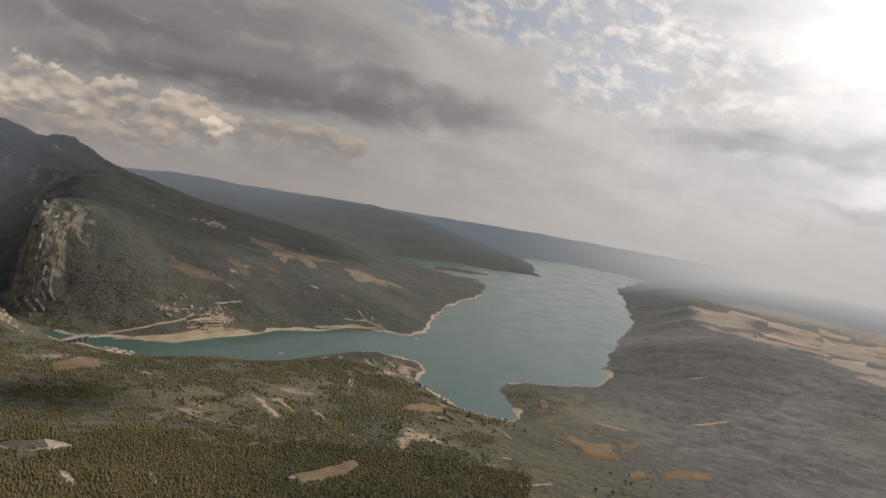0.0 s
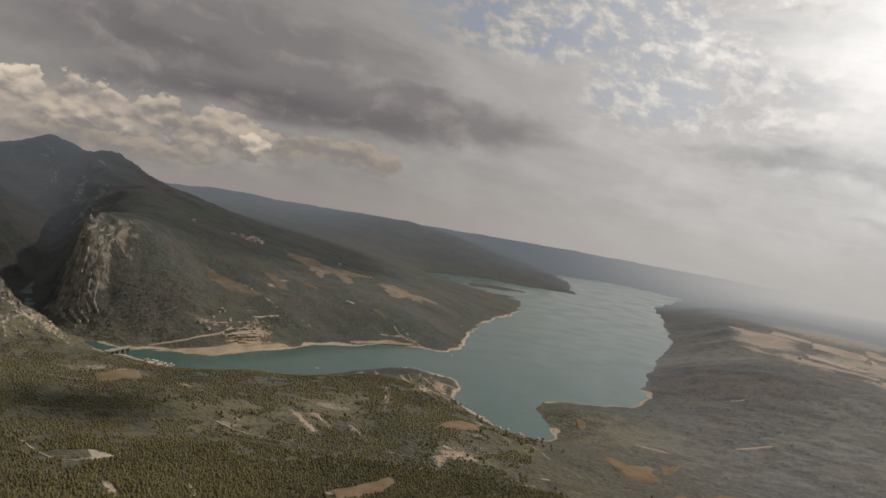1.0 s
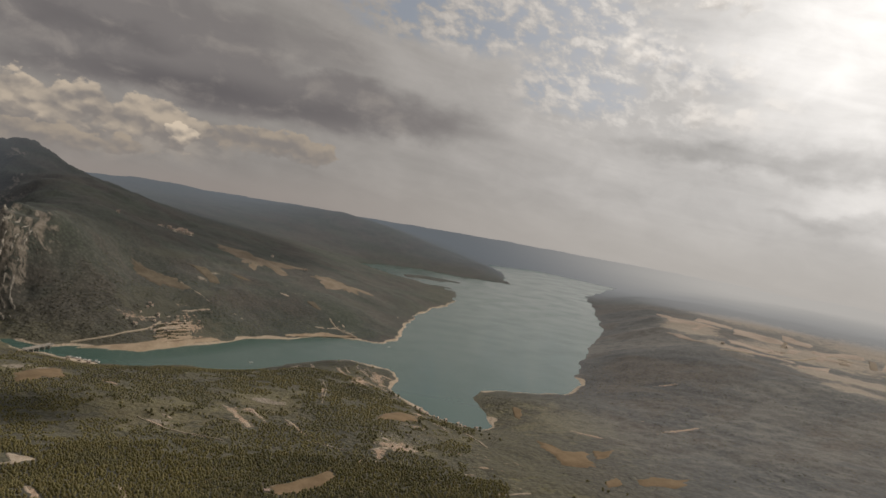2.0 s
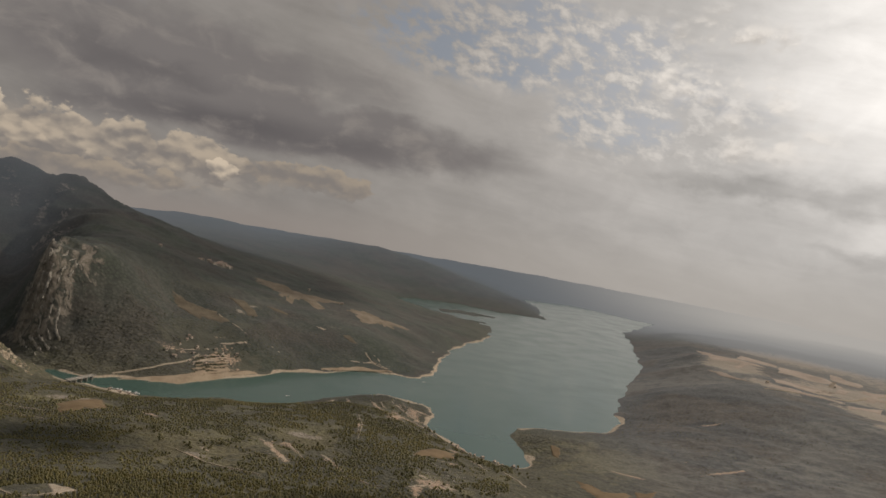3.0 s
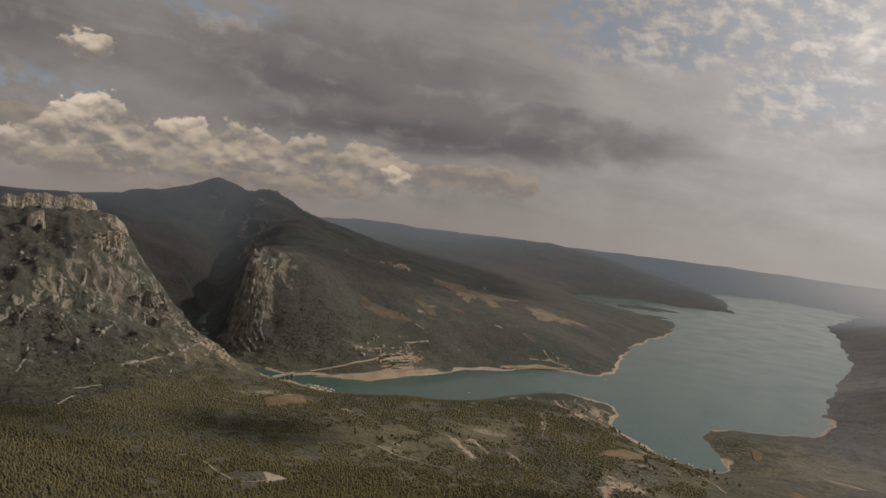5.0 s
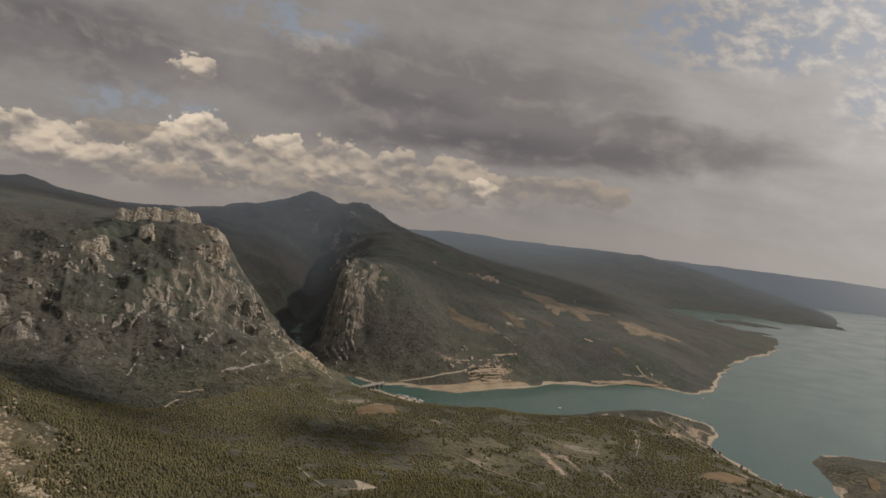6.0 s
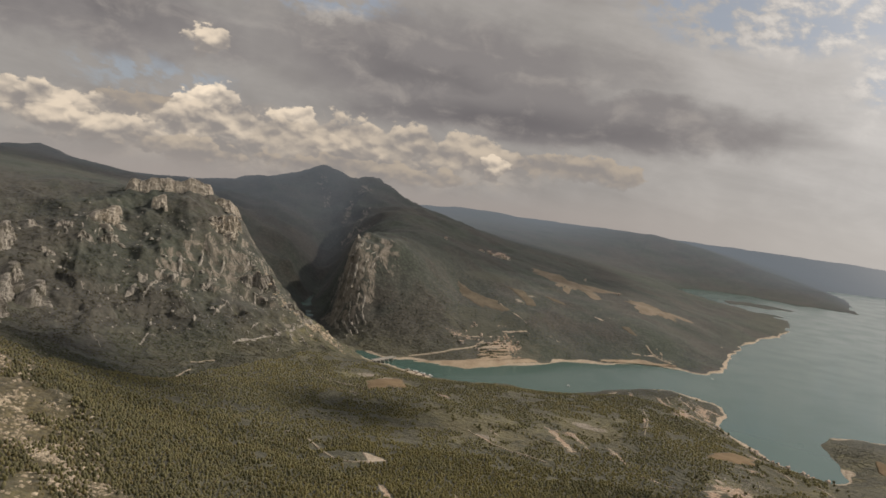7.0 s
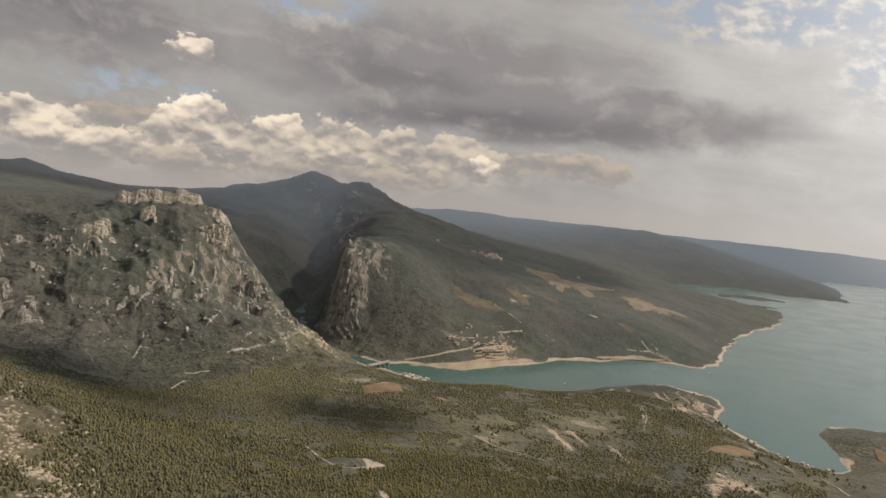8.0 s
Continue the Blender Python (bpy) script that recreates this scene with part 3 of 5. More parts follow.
spots = []
for line in SHORES:
    spots += resample([(x, y, 0.0) for x, y in line], 45)[:-1]
for (ax, ay, az_), (cx, cy, cz_) in zip(RIVER[1:-1], RIVER[2:]):
    way = math.dist((ax, ay), (cx, cy))
    ox, oy = (cy - ay) / way * 10, (ax - cx) / way * 10
    for part_way in (0.25, 0.75):
        mx, my = ax + (cx - ax) * part_way, ay + (cy - ay) * part_way
        spots += [(mx + ox, my + oy, 5.0), (mx - ox, my - oy, 5.0)]
for line, step in ((RIVER, 22), (SPUR, 50), (MASSIF_FOOT, 80), (VALLEY, 80), (KNOLL, 60), (WEST_RIM, 150), (BUTTRESS, 50), (GORGE_WALL, 30), (GORGE_RIM, 40), (GORGE_HEAD, 60), (RIB, 60), (RIB_WEST, 60), (FAR_WALL, 80),
                   (PEAKS, 120), (EAST_HILLS, 200), (FAR_RIDGE, 200)):
    spots += resample(line, step)
for line in (LAKE_BED, NEAR_HILL, PENINSULA, WEST_BANK, PLAIN, SLOPE, HORIZON):
    spots += line
spots = np.array(spots, float)
_, keep = np.unique(np.round(spots[:, :2] / 7), axis=0, return_index=True)
spots = spots[np.sort(keep)]
n_spots = len(spots)
gap = np.hypot(spots[:, None, 0] - spots[None, :, 0], spots[:, None, 1] - spots[None, :, 1])
system = np.zeros((n_spots + 1, n_spots + 1))
system[:n_spots, :n_spots] = gap - np.eye(n_spots) * 1.5
system[n_spots, :n_spots] = system[:n_spots, n_spots] = 1
weights = np.linalg.solve(system, np.append(spots[:, 2], 0))


def base_height(x, y):
    x, y = np.asarray(x, float).ravel(), np.asarray(y, float).ravel()
    out = np.empty(len(x))
    for k in range(0, len(x), 20000):
        s = slice(k, k + 20000)
        out[s] = np.hypot(x[s, None] - spots[None, :, 0], y[s, None] - spots[None, :, 1]) @ weights[:n_spots] + weights[n_spots]
    return out


def ruggedness(x, y):
    """1 on the rocky massif, the gorge and the peaks, near 0 on the plain."""
    def lump(cx, cy, r):
        return np.exp(-((x - cx) ** 2 + (y - cy) ** 2) / r ** 2)
    return np.clip(lump(-610, 640, 200) + lump(-600, 790, 130) + 0.5 * lump(-480, 930, 80) + 0.75 * lump(-1000, 1700, 420) + 0.5 * lump(-800, 1250, 350)
                   + 0.5 * lump(-330, 250, 90) + 0.3 * lump(-1500, 1250, 400), 0, 1)


def ground_height(x, y):
    x, y = np.asarray(x, float).ravel(), np.asarray(y, float).ravel()
    b = base_height(x, y)
    dry = smooth(0, 14, b)
    rug = ruggedness(x, y)
    r = np.hypot(x, y)
    z = b + dry * (5.0 * fbm(x / 130, y / 130, 4, 3) + (2.2 + 1.5 * rug) * fbm(x / 34, y / 34, 3, 11))
    z += dry * rug * (14 * (ridged(x / 110, y / 110, 4, 21) - 0.3) + 4 * (ridged(x / 36, y / 36, 3, 31) - 0.2))
    z += dry * 26 * (ridged(x / 230, y / 230, 3, 25) - 0.35) * np.clip(np.exp(-((x + 1000) ** 2 + (y - 1640) ** 2) / 330 ** 2), 0, 1) * smooth(235, 120, b)
    z += dry * 9 * fbm((0.5 * x + 0.86 * y) / 240, (0.86 * x - 0.5 * y) / 60, 3, 171) * np.exp(-((x + 215) ** 2 + (y - 1160) ** 2) / 210 ** 2)
    # gullies run down the faces of the massif and the gorge mountain
    u, v = 0.66 * x + 0.75 * y, 0.75 * x - 0.66 * y
    face = np.clip(np.exp(-((x + 600) / 130) ** 2 - ((y - 690) / 170) ** 2) + np.exp(-((x + 620) / 130) ** 2 - ((y - 500) / 130) ** 2), 0, 1)
    bend = 12 * fbm(x / 90, y / 90, 3, 181)
    z += dry * face * (12 * (ridged((u + bend) / 62, v / 260, 3, 185) - 0.3) + 2.6 * (ridged((u + bend) / 19, v / 90, 3, 191) - 0.3))
    high_face = np.clip(np.exp(-((x + 850) / 260) ** 2 - ((y - 1480) / 300) ** 2), 0, 1)
    z += dry * high_face * 20 * (ridged((u + 3 * bend) / 120, v / 420, 3, 195) - 0.3)
    # tilted beds of limestone stand out as broken steps
    def near(cx, cy, rx, ry):
        return np.exp(-((x - cx) / rx) ** 2 - ((y - cy) / ry) ** 2)
    beds = np.clip(0.5 * near(-520, 715, 70, 110) + 0.45 * near(-600, 640, 110, 150) + 0.6 * near(-480, 905, 60, 90) + 0.45 * near(-560, 440, 90, 110), 0, 1)
    s = (z + 0.16 * x + 0.10 * y + 9 * fbm(x / 70, y / 70, 3, 141) + 3 * fbm(x / 14, y / 14, 2, 145)) / 13
    part_bed = s - np.floor(s)
    z += dry * beds * 13 * (smooth(0.62, 0.92, part_bed) - part_bed) * (0.25 + 0.75 * smooth(-0.1, 0.3, fbm(x / 45, y / 45, 3, 151)))
    z += dry * beds * 2.4 * (ridged(x / 15, y / 15, 3, 161) - 0.3)
    z += dry * smooth(1800, 3200, r) * 9 * fbm(x / 420, y / 420, 4, 41)
    z += (1.3 + 1.7 * smooth(800, 1100, r)) * fbm(x / 40, y / 40, 4, 61) * np.exp(-(b / 4) ** 2) * smooth(500, 800, r)
    z += smooth(-1, 2, b) * 0.5 * fbm(x / 9, y / 9, 2, 51)
    return z


# patches of cover: x, y, half-widths, turn, amount
# the last clearing pales the right bank in place of haze
CLEARINGS = [(-70, 602, 28, 66, 15.5, 1.1), (-145, 528, 16, 10, -30, 0.7), (32, 530, 30, 34, 0, 0.8), (90, 620, 36, 46, 0, 0.4), (-300, 620, 40, 26, 0, 0.8), (-200, 552, 22, 14, -30, 0.6),
             (-230, 960, 70, 60, 30, 0.6), (-5, 810, 30, 80, 20, 0.7), (150, 470, 50, 20, 0, 0.35), (-45, 408, 20, 8, 20, 0.5), (-320, 245, 90, 40, -25, 0.8), (200, 720, 80, 60, 0, 0.35), (580, 760, 200, 190, 0, 0.55)]
ROCKY = [(-320, 232, 80, 28, -25, 0.3), (-400, 258, 70, 40, -10, 0.3), (-462, 752, 55, 26, 0, 0.48), (-490, 720, 50, 40, 20, 0.26), (-476, 888, 28, 58, 15, 0.62), (-446, 925, 24, 36, 0, 0.58), (-455, 880, 24, 46, 15, 0.55), (-448, 842, 22, 28, 30, 0.5), (-515, 965, 30, 60, 15, 0.5), (-870, 1640, 26, 60, 30, 0.62), (-835, 1500, 16, 90, 24, 0.62), (-760, 1430, 18, 110, 12, 0.6), (-930, 1560, 18, 90, 40, 0.55), (-700, 1330, 30, 60, 10, 0.55), (-640, 1120, 22, 70, 10, 0.6), (-1000, 1640, 24, 60, 40, 0.5),
         (-545, 712, 50, 56, 0, 0.56), (-585, 650, 22, 40, 20, 0.4), (-455, 690, 26, 60, 0, 0.42), (-560, 800, 60, 40, 10, 0.3), (-960, 1440, 60, 90, 30, 0.25)]
DRY = [(-300, 640, 34, 14, 10, 0.7), (-85, 610, 40, 14, -30, 0.6), (-60, 640, 30, 10, 35, 0.5), (-150, 515, 40, 7, -28, 0.5), (-270, 1060, 25, 45, -20, 0.4), (880, 1330, 190, 200, 30, 0.75),
       (1040, 1850, 220, 330, 20, 0.72), (1250, 1500, 330, 480, 0, 0.7), (770, 1060, 105, 130, 20, 0.85), (690, 930, 60, 70, 0, 0.7), (700, 1500, 80, 220, -20, 0.85), (650, 1230, 50, 110, 0, 0.75), (-345, 244, 100, 32, -25, 0.12)]
SCARRED = [(330, 760, 140, 110, 0, 0.8), (-60, 560, 150, 90, 0, 1.0), (0, 780, 60, 110, 0, 1.0), (60, 480, 140, 70, 0, 0.9), (-240, 960, 110, 90, 0, 1.0), (-330, 610, 70, 60, 0, 0.8), (-90, 1090, 120, 50, 0, 0.8)]
BARE = [(36, 520, 24, 26, -20, 0.62), (22, 500, 9, 24, 0, 0.6), (55, 605, 20, 10, 0, 0.45), (-252, 885, 30, 26, 0, 0.5), (-245, 930, 28, 34, 0, 0.52), (15, 830, 14, 40, 15, 0.64),
        (-5, 780, 16, 30, 15, 0.55), (60, 690, 14, 20, 30, 0.5), (150, 430, 20, 10, 0, 0.36), (-60, 1100, 40, 12, 0, 0.45), (-305, 900, 30, 14, 30, 0.45), (100, 520, 60, 14, 0, 0.36)]
# pale eroded streaks on the near hills: ends, width
for sx, sy, ex, ey, wide_ in ((-113, 583, -79, 521, 4.5), (-92, 583, -68, 537, 3.5), (-58, 555, -32, 515, 3.5), (-162, 521, -125, 491, 2.6), (-125, 491, -89, 482, 2.6), (-150, 534, -136, 521, 4), (-241, 633, -203, 601, 4),
                              (-41, 839, -17, 792, 4.5), (-5, 793, 36, 788, 4), (12, 852, 38, 849, 5), (-71, 858, -55, 777, 3), (-89, 813, -82, 843, 4), (-34, 507, -3, 493, 2.6), (2, 452, 12, 485, 5), (7, 410, 20, 406, 5),
                              (-159, 354, -141, 332, 5), (-122, 379, -107, 352, 4), (-44, 732, -33, 608, 2.6), (-59, 411, -38, 403, 4), (392, 935, 444, 935, 8), (216, 688, 252, 657, 5), (305, 690, 396, 740, 6), (90, 494, 110, 492, 4), (-14, 842, 24, 806, 4)):
    BARE.append(((sx + ex) / 2, (sy + ey) / 2, math.dist((sx, sy), (ex, ey)) * 0.45, wide_ * 0.65, math.degrees(math.atan2(ey - sy, ex - sx)), 0.72))

# where the distance with painted haze begins: bearing, range
EDGE_AZ, EDGE_R = [-70, -45, -36, -30, -26, -22, -14, -6, 0, 6, 12, 18, 24, 50], [1400, 1250, 1230, 1250, 1330, 1500, 1600, 1950, 2250, 2280, 2250, 2100, 1900, 1700]

# ---- ground: one sheet, finer ahead and near, coarser behind ----
fine = np.radians(np.linspace(-66, 47, 870))
rough_left = np.radians(np.linspace(-180, -66, 60))[:-1]
rough_right = np.radians(np.linspace(47, 180, 60))[1:-1]
azimuths = np.concatenate([rough_left, fine, rough_right])
radii = np.concatenate([[0.5], np.linspace(20, 150, 14), np.geomspace(156, 420, 130), np.geomspace(421, 1000, 290), np.geomspace(1003, 2350, 170), np.geomspace(2400, 4990, 30)])
NA, NR = len(azimuths), len(radii)
gr, ga = np.meshgrid(radii, azimuths, indexing="ij")
gx, gy = (gr * np.sin(ga)).ravel(), (gr * np.cos(ga)).ravel()
gz = ground_height(gx, gy)
edge_here = np.interp(np.degrees(ga).ravel(), EDGE_AZ, EDGE_R)
gz -= 9 * smooth(70, 200, gr.ravel() - edge_here) * (np.abs(np.degrees(ga).ravel() + 10) < 59)
ring = np.arange(NA)
quads = []
for row in range(NR - 1):
    a = row * NA + ring
    b = row * NA + (ring + 1) % NA
    quads.append(np.stack([a, a + NA, b + NA, b], 1))
quads = np.concatenate(quads)


def quad_mesh(name, verts, faces, material, smooth_shaded=True):
    me = bpy.data.meshes.new(name)
    verts, faces = np.asarray(verts, np.float32), np.asarray(faces, np.int32)
    k = faces.shape[1]
    me.vertices.add(len(verts))
    me.vertices.foreach_set("co", verts.ravel())
    me.loops.add(len(faces) * k)
    me.loops.foreach_set("vertex_index", faces.ravel())
    me.polygons.add(len(faces))
    me.polygons.foreach_set("loop_start", np.arange(0, len(faces) * k, k, dtype=np.int32))
    me.polygons.foreach_set("use_smooth", np.full(len(faces), smooth_shaded, bool))
    me.update(calc_edges=True)
    if material:
        me.materials.append(material)
    return me


# what grows or lies where, and masks for painted shade and haze: 0 to 1 for each kind of cover
def lumps(x, y, places):
    out = np.zeros(len(x))
    for cx, cy, rx, ry, turn, amount in places:
        c, s = math.cos(radians(turn)), math.sin(radians(turn))
        dx, dy = x - cx, y - cy
        out = np.maximum(out, amount * np.exp(-(((c * dx + s * dy) / rx) ** 2 + ((c * dy - s * dx) / ry) ** 2)))
    return out


def slope_streaks(x, y):
    """Worn diagonal streaks on the slope above the beach."""
    return smooth(0.10, 0.34, fbm((0.5 * x + 0.86 * y) / 130, (0.86 * x - 0.5 * y) / 30, 4, 81)) * lumps(x, y, [(-215, 1120, 200, 190, 0, 1.0)])


def wood_cover(x, y):
    return np.clip(0.66 - 0.55 * slope_streaks(x, y) + 0.5 * fbm(x / 180, y / 180, 3, 71) - 0.42 * lumps(x, y, CLEARINGS) - 0.5 * lumps(x, y, DRY), 0, 1)


def near_lines(x, y, lines, reach):
    """1 beside the lines, 0 past reach."""
    best = np.full(len(x), 1e9)
    for line in lines:
        for px, py, _ in resample([(a, b, 0) for a, b in line], 25):
            best = np.minimum(best, (x - px) ** 2 + (y - py) ** 2)
    return smooth(reach, reach * 0.6, np.sqrt(best))


KNOLL_SOIL = [(-345, 246, 120, 42, -25, 1.3), (-255, 222, 70, 26, -25, 1.3)]
SANDY = (SHORE_ARM[1:], SHORE_POINT[:5], SHORE_NEAR[:9], SHORE_BAY[:4])
def cover_values(x, y, z, rows, cols):
    grid = [v.reshape(rows, cols) for v in (x, y, z)]
    down = [np.gradient(g, axis=0) for g in grid]
    over = [np.gradient(g, axis=1) for g in grid]
    nx, ny, nz = (down[1] * over[2] - down[2] * over[1], down[2] * over[0] - down[0] * over[2], down[0] * over[1] - down[1] * over[0])
    steep = (np.hypot(nx, ny) / np.maximum(np.abs(nz), 1e-9)).ravel()
    r = np.hypot(x, y)
    rug = ruggedness(x, y)
    return {
        "wood": wood_cover(x, y),
        "rock": np.clip(rug * (0.02 + 0.3 * smooth(0.7, 1.4, steep)) + lumps(x, y, ROCKY), 0, 1),
        "dry": np.clip(lumps(x, y, DRY) + 0.46 * slope_streaks(x, y), 0, 1),
        "bare": np.clip(1.12 * lumps(x, y, BARE) + 0.42 * smooth(0.18, 0.42, fbm((0.8 * x + 0.6 * y) / 34, (0.6 * x - 0.8 * y) / 12, 3, 85)) * lumps(x, y, SCARRED), 0, 1),
        "shore": smooth(1.0, 0.3, z / (0.7 + 3.4 * value_noise(x / 30, y / 30, 91) ** 2)) * smooth(-3, -0.5, z) * near_lines(x, y, SANDY, 70),
        "shaded_upland": np.maximum(smooth(1700, 2100, r), smooth(720, 1050, r) * smooth(400, 0, x) * smooth(780, 860, y)) + smooth(60, 130, z) * smooth(200, -100, x) * smooth(600, 1100, y) * 0.5 + 0.85 * smooth(24, 50, z) * smooth(-380, -450, x) * smooth(350, 450, y),
        "soil": lumps(x, y, KNOLL_SOIL),
        "hazed_scrub": smooth(120, 330, x) * smooth(2500, 1800, r),
    }


def set_cover(me, values):
    for key, v in values.items():
        me.attributes.new(key, "FLOAT", "POINT").data.foreach_set("value", np.clip(v, 0, 1).astype(np.float32))


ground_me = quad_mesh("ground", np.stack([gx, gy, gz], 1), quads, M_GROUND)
set_cover(ground_me, cover_values(gx, gy, gz, NR, NA))
ground = tagged(new("ground", ground_me),
                "wooded hills, rocky slopes and dry fields round a lake", "terrain", kind="structure")
water_me = bpy.data.meshes.new("water")
water_me.from_pydata([(-1100, 600, 0), (1500, 600, 0), (1500, 4000, 0), (-1100, 4000, 0)], [], [(0, 1, 2, 3)])
water_me.materials.append(M_WATER)
tagged(new("water", water_me), "calm turquoise lake under a cloudy sky", "lake", kind="structure")


# ---- backdrop: the far hills and plain, haze painted on as glow, from behind the lake to the horizon ----
back_az = np.radians(np.linspace(-70, 50, 500))
near_edge = np.interp(np.degrees(back_az), EDGE_AZ, EDGE_R)
back_t = np.linspace(0, 1, 130) ** 1.3
br = near_edge[None, :] * (4985 / near_edge[None, :]) ** back_t[:, None]
bx, by = (br * np.sin(back_az)[None, :]).ravel(), (br * np.cos(back_az)[None, :]).ravel()
bz = ground_height(bx, by)
bz = np.where(bz < 0.3, bz - 2.0, bz + 1.2 * smooth(0, 0.1, np.repeat(back_t, 500)) - 2.0 * (np.repeat(back_t, 500) == 0))
index = np.arange(129 * 500).reshape(129, 500)[:, :-1].ravel()
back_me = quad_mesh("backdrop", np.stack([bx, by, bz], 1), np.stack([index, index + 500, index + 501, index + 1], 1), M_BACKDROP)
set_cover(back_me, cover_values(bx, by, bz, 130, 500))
# how much glow stands in for haze, by bearing and range
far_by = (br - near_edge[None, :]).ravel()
set_cover(back_me, {"haze_glow": np.tile(np.interp(np.degrees(back_az), [-70, -30, -25, -6, 3, 17, 24, 50], [0.33, 0.33, 0.18, 0.20, 0.36, 0.60, 0.70, 0.70]), 130) * smooth(0, 480, far_by)
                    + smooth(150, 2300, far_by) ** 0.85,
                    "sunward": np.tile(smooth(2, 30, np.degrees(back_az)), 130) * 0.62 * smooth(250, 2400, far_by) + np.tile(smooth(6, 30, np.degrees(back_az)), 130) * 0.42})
tagged(new("backdrop", back_me), "far wooded hills and plain, blue-grey haze painted as glow", "backdrop", kind="structure")


# ---- fields, meadows, tracks and beaches, draped over the ground ----
def lift(x, y):
    return 0.22 + np.hypot(x, y) / 2200


def draped(name, outline, mat, label, category, seed=0, rings=7, ragged=0.35):
    """A patch of ground cover with a ragged edge, laid over the land."""
    pts = np.array([p[:2] for p in resample([(x, y, 0) for x, y in outline + outline[:1]], 2.5 + math.hypot(*outline[0]) / 400)][:-1])
    mid = pts.mean(0)
    size = np.linalg.norm(pts - mid, axis=1).mean()
    wob = fbm(pts[:, 0] / (size * 0.35), pts[:, 1] / (size * 0.35), 3, 200 + seed) + 0.5 * fbm(pts[:, 0] / (size * 0.09), pts[:, 1] / (size * 0.09), 2, 230 + seed)
    pts = mid + (pts - mid) * (1 + ragged * wob)[:, None]
    rows = [mid + (pts - mid) * (1 - k / rings) for k in range(rings)]
    k = len(pts)
    xy = np.concatenate(rows + [mid[None]])
    z = np.maximum(ground_height(xy[:, 0], xy[:, 1]), 0.02) + lift(xy[:, 0], xy[:, 1])
    z[:k] -= lift(xy[:k, 0], xy[:k, 1]) + 0.3
    faces = []
    for r in range(rings - 1):
        faces += [(r * k + i, r * k + (i + 1) % k, (r + 1) * k + (i + 1) % k, (r + 1) * k + i) for i in range(k)]
    last = (rings - 1) * k
    faces += [(last + i, last + (i + 1) % k, rings * k) for i in range(k)]
    me = bpy.data.meshes.new(name)
    me.from_pydata(np.c_[xy, z].tolist(), [], faces)
    me.materials.append(mat)
    for f in me.polygons:
        f.use_smooth = True
    if len(me.polygons) and me.polygons[0].normal.z < 0:
        me.flip_normals()
    return tagged(new(name, me), label, category, kind="structure")


def ribbon(name, line, width, mat, label, category, seed=0):
    """A strip along a line, laid over the land."""
    pts = np.array(resample([(x, y, 0) for x, y in line], 4.0))[:, :2]
    for _ in range(6):
        pts[1:-1] = (pts[:-2] + 2 * pts[1:-1] + pts[2:]) / 4
    go = np.gradient(pts, axis=0)
    side = np.stack([-go[:, 1], go[:, 0]], 1) / np.maximum(np.linalg.norm(go, axis=1), 1e-6)[:, None]
    w_ = width * (0.8 + 0.5 * value_noise(np.arange(len(pts)) * 0.35, np.zeros(len(pts)), 300 + seed))
    across = (-0.5, -0.35, 0, 0.35, 0.5)
    xy = np.concatenate([pts + side * (w_ * a)[:, None] for a in across])
    z = np.maximum(ground_height(xy[:, 0], xy[:, 1]), 0.02) + lift(xy[:, 0], xy[:, 1]) * np.repeat([-0.6, 1, 1, 1, -0.6], len(pts))
    k = len(pts)
    faces = [(a * k + i, a * k + i + 1, (a + 1) * k + i + 1, (a + 1) * k + i) for a in range(4) for i in range(k - 1)]
    me = bpy.data.meshes.new(name)
    me.from_pydata(np.c_[xy, z].tolist(), [], faces)
    me.materials.append(mat)
    if me.polygons[0].normal.z < 0:
        me.flip_normals()
    return tagged(new(name, me), label, category, kind="structure")


STUBBLE_FIELDS = (
    [(-44, 401), (-27, 422), (-10, 444), (-5, 436), (-13, 414), (-36, 386)],
    [(169, 620), (176, 615), (179, 584), (209, 600), (205, 571), (203, 540), (190, 541), (176, 551), (167, 578)],
    [(222, 512), (240, 525), (272, 530), (271, 518), (253, 505), (223, 498)],
    [(194, 501), (211, 519), (208, 498), (193, 486)],
    [(218, 605), (237, 609), (228, 588), (211, 573)],
    [(174, 784), (183, 768), (177, 740), (172, 749)],
    [(-303, 615), (-280, 659), (-259, 614), (-284, 583)],
)
SLOPE_FIELDS = (
    [(-326, 1392), (-292, 1427), (-255, 1385), (-215, 1395), (-168, 1436), (-190, 1290), (-236, 1241), (-292, 1299)],
    [(-145, 1346), (-118, 1420), (-63, 1372), (-13, 1413), (-46, 1329), (-101, 1308)],
    [(-374, 1030), (-337, 1029), (-296, 1032), (-266, 1012), (-287, 1003), (-319, 990), (-345, 1005)],
    [(-299, 1098), (-283, 1113), (-243, 1078), (-260, 1067)],
    [(-247, 1130), (-232, 1142), (-213, 1138), (-230, 1126)],
    [(-122, 1150), (-108, 1158), (-90, 1138), (-104, 1134)],
)
PLAIN_FIELDS = (
    [(585, 1366), (604, 1338), (617, 1218), (588, 1306)],
    [(880, 1660), (932, 1527), (917, 1447), (813, 1529)],
    [(718, 1371), (829, 1339), (779, 1262), (686, 1293)],
    [(722, 1131), (826, 1186), (796, 1146), (719, 1113)],
    [(718, 1766), (730, 1650), (809, 1556), (675, 1557)],
    [(640, 1240), (760, 1190), (740, 1160), (630, 1185)],
    [(1000, 1650), (1010, 1527), (966, 1472), (945, 1550)],
    [(868, 1316), (950, 1310), (925, 1266), (860, 1297)],
    [(820, 1740), (880, 1660), (840, 1585), (772, 1651)],
    [(930, 1420), (1060, 1440), (1030, 1370), (915, 1370)],
)
